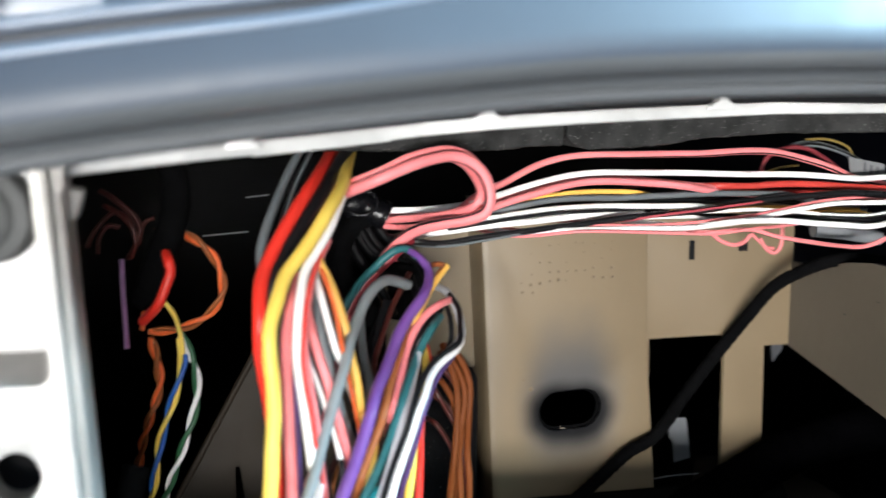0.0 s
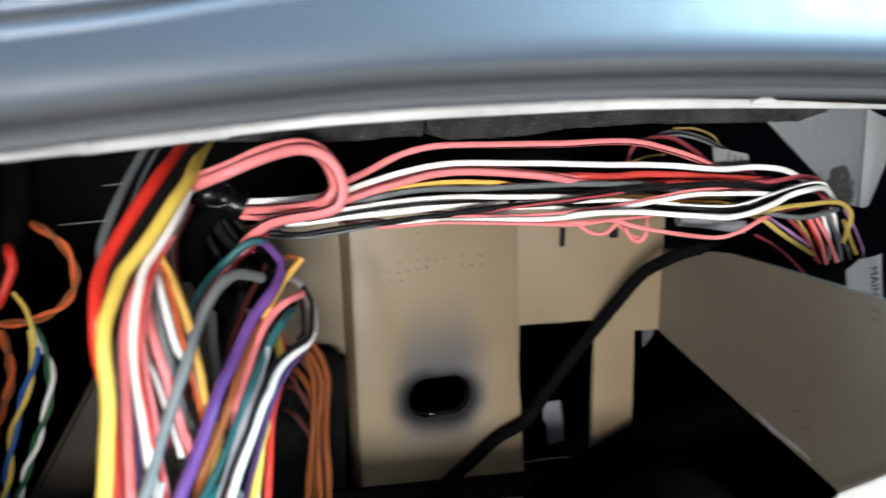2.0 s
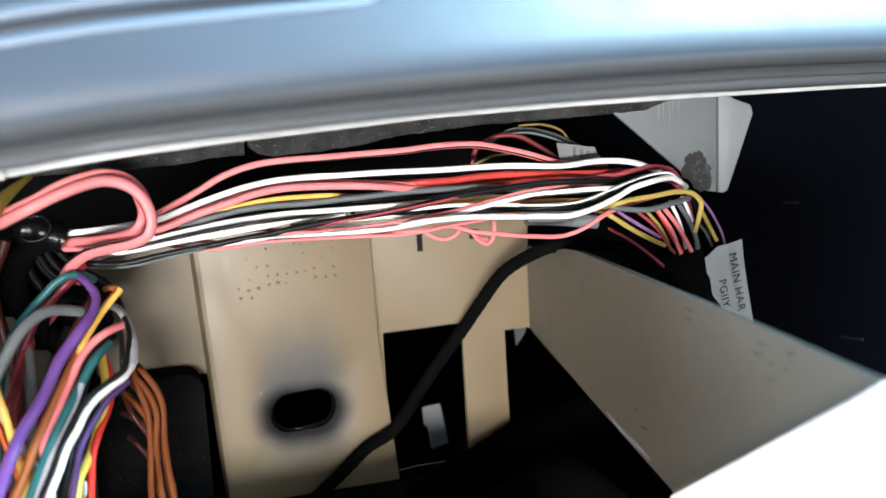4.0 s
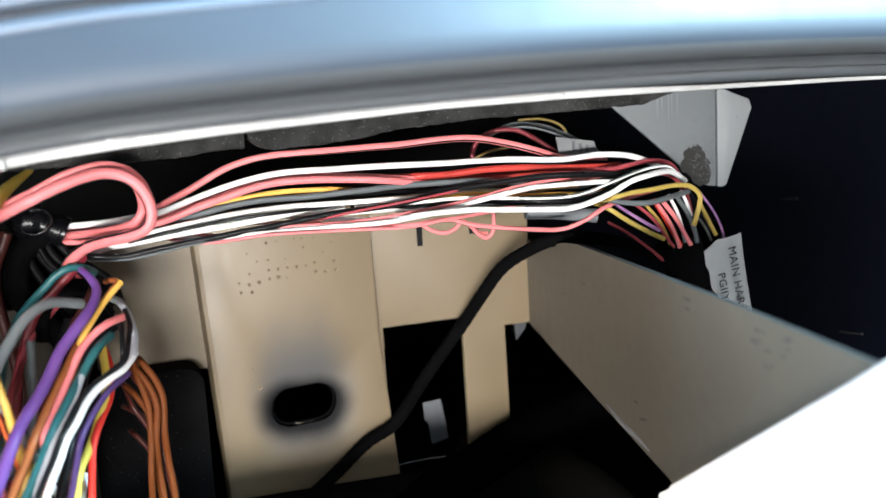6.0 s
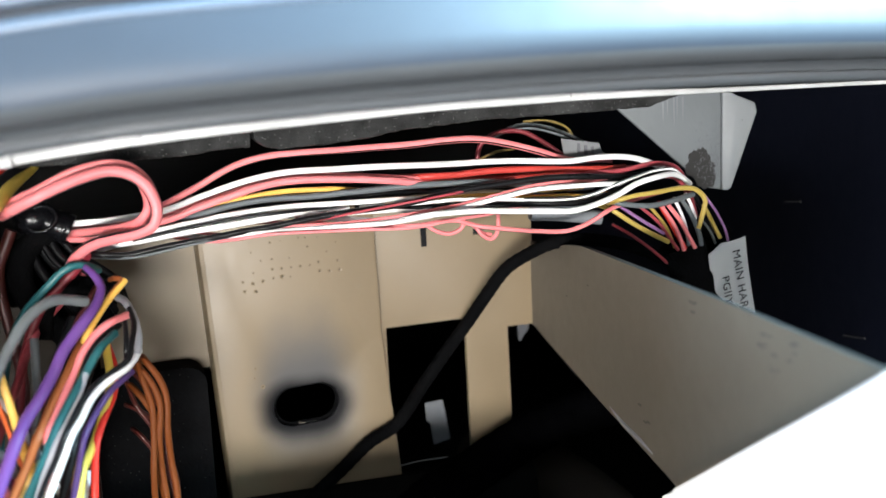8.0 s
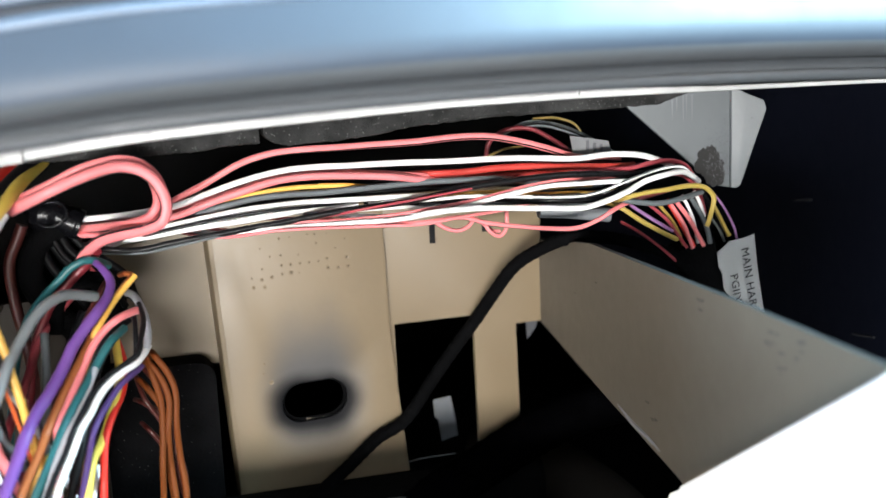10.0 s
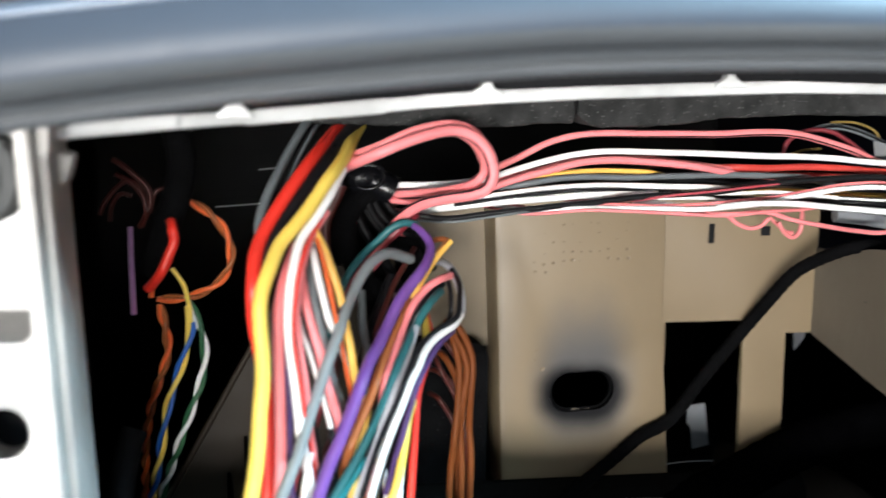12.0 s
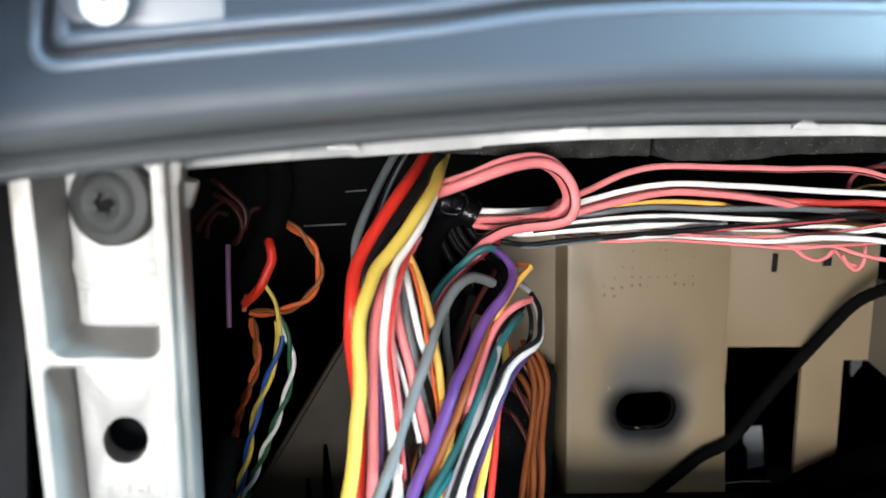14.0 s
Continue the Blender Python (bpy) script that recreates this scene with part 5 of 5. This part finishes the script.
# brown_bundle
wire(brown_bundle, "brown", "", 0.68, (15.2, 217, 22.7), (15.8, 213.6, 22.5), (17.9, 213.2, 19.0), (19.0, 212.8, 15.2), (18.7, 212.4, 8.6), (18.8, 214, 1.7), (19.3, 214, -4.8), (19.3, 214, -14.5), (19.3, 214, -23.9))
wire(brown_bundle, "brown", "", 0.68, (13.6, 216, 21.3), (14.9, 212.6, 20.9), (16.8, 212.2, 17.6), (17.7, 211.8, 13.9), (16.9, 211.4, 7.7), (16.9, 213, 0.3), (17.3, 213, -6.8), (17.3, 213, -14.1), (17.3, 213, -23.5))
wire(brown_bundle, "brown", "", 0.66, (14.0, 215.4, 23.3), (14.9, 212, 19.5), (16.1, 211.6, 14.6), (15.9, 211.2, 7.8), (15.2, 210.8, 1.0), (14.9, 212.4, -6.5), (14.7, 212.4, -13.8), (14.6, 212.4, -23.1))
# strands of the upper fan take a darker copy of the brown, for shade
wire(brown_bundle, "shaded_redbrown", "", 0.54, (12.9, 220, 19.5), (14.3, 216.6, 18.2), (16.9, 216.2, 14.3), (18.0, 215.8, 9.8), (17.1, 215.4, 1.9), (17.0, 217, -5.7), (16.9, 217, -15.6), (16.9, 217, -25.1))
wire(brown_bundle, "shaded_redbrown", "", 0.52, (11.0, 220.5, 12.3), (12.6, 217.1, 12.5), (15.0, 216.7, 10.6), (17.3, 216.3, 7.5), (18.7, 215.9, 1.7), (19.7, 217.5, -4.7), (19.3, 217.5, -15.9), (19.2, 217.5, -25.4))
wire(brown_bundle, "shaded_redbrown", "", 0.52, (12.0, 221.5, 6.8), (13.2, 218.1, 6.6), (15.4, 217.7, 3.4), (17.5, 217.3, -1.1), (18.9, 216.9, -7.2), (19.9, 218.5, -16.3), (20.0, 218.5, -25.9))
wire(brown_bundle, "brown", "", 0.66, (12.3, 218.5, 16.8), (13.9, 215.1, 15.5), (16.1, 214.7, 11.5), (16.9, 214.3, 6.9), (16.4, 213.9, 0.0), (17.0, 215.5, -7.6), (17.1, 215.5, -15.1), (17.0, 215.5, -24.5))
wire(brown_bundle, "shaded_redbrown", "", 0.52, (11.7, 219.5, 17.3), (13.1, 216.1, 13.4), (15.5, 215.7, 8.9), (17.6, 215.3, 4.3), (18.5, 214.9, -1.5), (19.3, 216.5, -9.2), (18.7, 216.5, -15.5), (18.5, 216.5, -25.0))
# orange_pair
twisted(orange_pair, ("orange", "rust"), 0.51, 11, (-42.6, 228, 25.9), (-36.8, 228, 26.2), (-31.7, 228, 28.3), (-28.5, 228, 32.1), (-28.2, 228, 36.5), (-30.2, 228, 41), (-34, 228, 44.4), (-37.9, 228, 46.2), (-40.7, 228, 45.6))
twisted(orange_pair, ("orange", "rust"), 0.51, 10, (-42.2, 228, 24.8), (-41, 228, 19.2), (-40.8, 228, 14.5), (-42.3, 228, 9.8), (-44.2, 229, 3.9), (-45.6, 232, -4), (-46.6, 238, -16), (-47, 244, -30))
wire(orange_pair, "red", "", 0.96, (-39.3, 217, 44.4), (-38.3, 211, 42.1), (-38, 211, 40), (-39, 211, 37.2), (-40.3, 211, 34.3), (-43.2, 217, 30.2))
wire(orange_pair, "orange", "", 0.54, (-41.5, 227, 37.7), (-41.4, 227, 33.2), (-43.2, 227, 29.7), (-43.7, 227, 26.3))
# dim wires deep in the cavity, the darkness put into their colour
wire(orange_pair, "shaded_redbrown", "", 0.55, (-51.0, 231, 53.6), (-49.4, 230, 52.8), (-46.9, 229.6, 50.8), (-44.2, 229.4, 48), (-43.7, 229.4, 45.2), (-44.9, 230, 42.2), (-46.2, 232, 40))
wire(orange_pair, "shaded_redbrown", "", 0.5, (-50.4, 230.6, 50.9), (-47.6, 229.6, 49.4), (-45.2, 229.2, 46.6), (-44.6, 229.2, 43.4), (-45.6, 230.4, 40.4))
wire(orange_pair, "shaded_redbrown", "", 0.5, (-53.6, 231, 42.6), (-52.9, 230.4, 44.5), (-50.9, 230, 47.3), (-48.1, 229.8, 49.4), (-45.7, 229.8, 47.8), (-44.6, 230, 43.9))
wire(orange_pair, "shaded_redbrown", "", 0.45, (-51.8, 232, 41.0), (-51.4, 231.6, 44.1), (-49.6, 231, 46.6), (-47.4, 231, 46.2))
wire(orange_pair, "shaded_redbrown", "", 0.42, (-43.9, 231, 43.0), (-43.3, 230, 46), (-42.4, 229.8, 47.6), (-41.0, 230, 48.1))
# twisted_pairs
wire(twisted_pairs, "yellow", "", 0.48, (-39.6, 227, 32.3), (-37.4, 227, 28.9), (-36.4, 227, 24.6), (-36.1, 227, 21.2))
twisted(twisted_pairs, ("yellow", "blue"), 0.54, 17, (-36.9, 228, 24.4), (-36.1, 228, 21), (-37, 228, 15.7), (-39.2, 228, 9.2), (-41.1, 228, 2.7), (-42.3, 228.6, -4.5), (-43.4, 231, -10.5), (-45.2, 236, -19), (-46.6, 243, -30))
twisted(twisted_pairs, ("white", "green"), 0.51, 14, (-36.6, 228, 25.6), (-35.1, 228, 22.1), (-33.6, 228, 16.8), (-33.8, 228, 10.9), (-35.9, 228, 3.8), (-38.2, 228.6, -2.7), (-40.4, 231, -9.5), (-43, 236, -18), (-45, 243, -30))

hose = thing("cable", (80, 235, -40), "thick black cloth-wrapped cable arching over the carrier", "cable")
part("wrapped_run", tube([(40, 233, -26), (48.5, 235, -20.4), (56.8, 236.6, -14.8), (64, 237, -9.2), (70.4, 237.2, -6.0), (78.3, 238, 3.3), (84.4, 238.4, 10.5), (89.2, 238.2, 16.2), (92.6, 236, 21.9), (97.4, 233, 29.2), (101.8, 229, 33.2), (106.7, 223, 36.5), (114.6, 221, 36.4), (122.3, 219, 34.6), (129, 217, 31.6), (135, 216, 27.0)], 1.5, 16, 0.5, ribs=(2.2, 0.05)), tape_mat, hose)
loom_tube = thing("cable", (-40, 215, 30), "thick black taped cable curving down in the shade", "cable")
part("wrapped_run", tube([(-38.2, 215, 61.6), (-36.7, 213, 55.4), (-37.4, 214, 49), (-40.5, 217, 40.6), (-42.7, 222, 32.8)], 2.7, 14, 0.8, ribs=(3.0, 0.04)), tape_mat, loom_tube)
lower_tube = thing("cable", (-45, 195, -40), "black taped cable beside the bracket", "cable")
part("wrapped_run", tube([(-44.6, 200, 7.7), (-45.9, 198, 3), (-46.7, 196, -2), (-47.1, 194, -8)], 2.3, 14, 0.8, ribs=(3.0, 0.04)), tape_mat, lower_tube)
part("wrapped_run", tube([(0.8, 224, 48.4), (-4.2, 222, 45.4), (-5.9, 220, 39.3), (-3.5, 220, 33.6), (0.9, 222, 27.6)], 2.4, 14, 0.5), tape_mat, hanging_harness, "ribbed black rubber sheath")
part("wrapped_run", tube([(8.5, 220, 37.3), (3.7, 219, 37.9), (-1.1, 218, 35.1), (-2.7, 218, 28.3)], 1.6, 14, 0.5), tape_mat, hanging_harness, "ribbed black rubber sheath")


def boot():
    line = [(-6.2, 224.6, 50.8), (-3.8, 224.2, 51.0), (-1.3, 223.6, 50.7), (1.4, 223.2, 49.5), (3.8, 223, 48.3)]
    part("boot", tube(line, lambda s: float(np.interp(s, (0, 0.06, 0.16, 0.34, 0.5, 0.6, 0.72, 0.94, 1.0), (1.2, 2.6, 3.5, 3.9, 3.5, 2.9, 2.9, 3.2, 2.9))), 28, 0.25), rubber, main_harness, "shiny black rubber boot")
    # rolled rim of the boot's open end
    cx, cy, cz = -1.1, 220.6, 51.2
    rim = [(cx + 2.9 * math.cos(a), cy + 0.7 * math.sin(a) - 0.5 * math.cos(a), cz + 2.3 * math.sin(a) + 0.35 * math.cos(a)) for a in (2 * math.pi * k / 16 for k in range(17))]
    part("boot_rim", tube(rim, 0.45, 12, 0.4), rubber, main_harness, "rolled rubber rim")
    part("boot_collar", tube([(2.9, 223, 48.8), (4.1, 222.9, 48.2)], 3.0, 24, 0.3), rubber, main_harness, "shiny black rubber collar")


boot()


def plug():
    line = [(134.5, 219, 34.2), (137.5, 218.6, 27), (141.5, 218, 18), (146, 217, 8), (150, 216, -4)]
    part("plug_sleeve", tube(line, 5.2, 16, 0.8, ribs=(7.0, 0.05)), tape_mat, main_harness, "black taped plug sleeve")
    part("plug_sleeve", tube([(145.5, 222, 36), (147.0, 222, 28), (149, 221, 16), (152, 220, 4)], 3.2, 16, 0.8, ribs=(5.0, 0.05)), tape_mat, main_harness, "black taped plug sleeve")


plug()


def label_sheet():
    t = thing("cable_label", (146, 214, 15), "white printed cable label folded round the harness", "label")
    bm = bmesh.new()
    nu, nv = 14, 10
    org, u, v = Vector((138.5, 0, 34.2)), Vector((9.9, 0, 1.2)), Vector((3.0, 0, -21.6))
    grid = []
    for i in range(nu + 1):
        row = []
        for j in range(nv + 1):
            a, b = i / nu, j / nv
            p = org + u * a + v * b
            if j == 0:
                p.z -= 2.4 * max(0.0, 0.28 - a) / 0.28
            row.append(bm.verts.new(W(p.x, 212.6 + 1.3 * (2 * a - 0.9) ** 2 + 0.3 * math.sin(5 * b), p.z)))
        grid.append(row)
    for i in range(nu):
        for j in range(nv):
            bm.faces.new((grid[i][j], grid[i + 1][j], grid[i + 1][j + 1], grid[i][j + 1]))
    bmesh.ops.solidify(bm, geom=bm.faces[:], thickness=0.00025)
    sheet = part("sheet", bm, paper_mat, t)
    for text, a, size, b in (("MAIN HAR", 0.50, 2.75, 0.095), ("PGIIY", 0.16, 2.65, 0.345)):
        cu = bpy.data.curves.new("lettering", "FONT")
        cu.body, cu.size, cu.extrude, cu.space_character = text, size / 1000, 0.00004, 1.08
        cu.materials.append(ink)
        ob = new("lettering", cu)
        p = org + u * a + v * b
        ob.parent = sheet
        ob.matrix_parent_inverse = (t.matrix_basis @ Matrix()).inverted() @ Matrix()
        ob.matrix_parent_inverse = Matrix()
        y = 211.9
        place = Matrix.Translation(W(p.x, y, p.z)) @ Euler((radians(90), 0, 0)).to_matrix().to_4x4() @ Matrix.Rotation(radians(-80), 4, "Z")
        ob.matrix_basis = place
        ob["label"] = "black printed letters"


label_sheet()


def small_label():
    t = thing("cable_label", (112, 221, 55), "small curled white tag on the rear wires", "label")
    part("tag_sheet", prism([(106.8, 59.6), (115.8, 58.0), (117.0, 54.4), (107.6, 55.2)], 220.6, 220.9), tag_paper, t, smooth=False)
    part("print_bar", boxed((110.6, 111.2, 220.4, 220.62, 56.2, 58.4), (112.2, 112.9, 220.4, 220.62, 55.6, 57.8), (113.8, 114.4, 220.4, 220.62, 55.4, 57.4)), faint_ink, t, smooth=False)
    s = thing("cable_label", (108, 222, 40), "pale translucent tape wrapped under the harness", "tape")
    part("tape_wrap", tube([(99.5, 221.5, 43.6), (106, 221.2, 43.0), (115.8, 220.6, 41.4)], 1.6, 12, 1.0), scrap_mat, s)


small_label()


def small_bits():
    s = thing("cable_stub", (-45.5, 221, 25), "thin purple cable stub hanging in the dark", "cable")
    part("stub", tube([(-47.0, 222, 41.2), (-46.8, 221.4, 33.4), (-46.4, 220, 24.4)], 0.55, 10, 1.0), wire_mats["lilac"], s)
    # glints in the dark cavity, each built as a thin bright bar
    for a, b in (((-31.4, 240, 43.2), (-22.1, 240, 43.9)), ((-22.4, 240, 51.1), (-17.7, 240, 51.6))):
        r = thing("glint_line", a, "thin bright line built as a glint in the dark cavity", "rod", "steel rods in the cavity")
        part("rod", tube([a, b], 0.16, 8, 2.0), glint_mat, r)
    p = thing("paper_scrap", (84, 254, -18), "grey paper scrap behind the square opening", "paper")
    part("scrap", prism([(82.0, -7.4), (86.6, -7.0), (88.2, -17.6), (83.8, -18.6), (83.2, -13), (82.2, -12)], 253.6, 254.2), scrap_mat, p, smooth=False)
    f = thing("black_tray", (60, 215, -40), "matt black tray at the bottom of the cavity", "tray")
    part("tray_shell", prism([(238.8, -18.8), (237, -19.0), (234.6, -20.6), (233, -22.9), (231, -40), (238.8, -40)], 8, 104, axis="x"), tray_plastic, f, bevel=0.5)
    # two pale lines drawn in place of glints on the dark edges
    part("tray_edge", tube([(26, 232.7, -23.0), (38, 232.6, -22.6), (54, 232.6, -22.5), (68, 232.7, -22.8), (72, 232.8, -23.3)], 0.13, 8, 1.5), edge_glint, f, "thin grey line painted for an edge glint")
    part("clip_edge", tube([(71, 240, -17.4), (76, 240, -16.9), (83.5, 240, -16.9)], 0.14, 8, 1.5), edge_glint, f, "thin grey line painted for an edge glint")


small_bits()


def duct():
    t = thing("air_duct", (100, 205, -40), "dark rounded plastic duct low in the cavity", "duct")
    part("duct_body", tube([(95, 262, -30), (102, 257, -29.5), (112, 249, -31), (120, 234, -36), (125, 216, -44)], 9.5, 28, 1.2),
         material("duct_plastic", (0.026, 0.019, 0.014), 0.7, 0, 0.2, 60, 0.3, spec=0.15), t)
    # near-black tube laid across the lower end of the strip
    f = thing("cable", (96, 236, -24), "thick soft near-black tube low in the cavity", "cable")
    part("wrapped_run", tube([(70, 236, -27), (82, 235.6, -22.8), (94, 235.6, -16.8), (106, 235, -11.2), (120, 231, -6), (136, 225, -3)], 5.4, 20, 0.8, ribs=(4.2, 0.02)), soft_black, f)
    for k, pts in enumerate(([(185.8, 255, 34.9), (185.8, 248, 35.9)], [(185.8, 229, 4.0), (185.8, 220.5, 5.3)])):
        part("scuff", tube(pts, 0.3, 6, 2.0), scuff_mat, cavity_walls["cavity_wall_right"], "faint pale scuff")


duct()


def smudges():
    t = carrier
    rng = random.Random(12)
    for cy, cz, count, spread in ((163, 35.4, 8, 0.8), (141, 34.0, 14, 1.6), (138, 30.6, 10, 0.9), (133, 35.0, 8, 1.0), (182, 8.5, 6, 1.6), (210, 25, 4, 5.0)):
        bm = bmesh.new()
        for i in range(count // 2):
            y, z, q = cy + rng.gauss(0, spread), cz + rng.gauss(0, spread * 0.8), rng.uniform(0.12, 0.5)
            if z > 36.2:
                continue
            vs = [bm.verts.new(W(106.55 - 0.0005 * i, y + q * rng.uniform(1.2, 2.6) * math.cos(a), z + q * rng.uniform(0.4, 0.8) * math.sin(a))) for a in (k * math.pi / 5 for k in range(10))]
            bm.faces.new(vs)
        tagged(part("smudge", bm, plate_dirt, t, "dark grease smudge", smooth=False), kind="stuff")
    part("edge_scrape", tube([(106.5, 197, 6.0), (106.45, 190, 4.4), (106.4, 183, 3.6), (106.45, 178, 2.6)], lambda u: 0.12 + 0.3 * math.sin(math.pi * u), 6, 1.0), scrape_mat, t, "pale scrape along the plate edge")


plate_dirt = material("plate_dirt", (0.078, 0.071, 0.060), 0.6, 0, 0.05, 50, 0.05)
smudges()
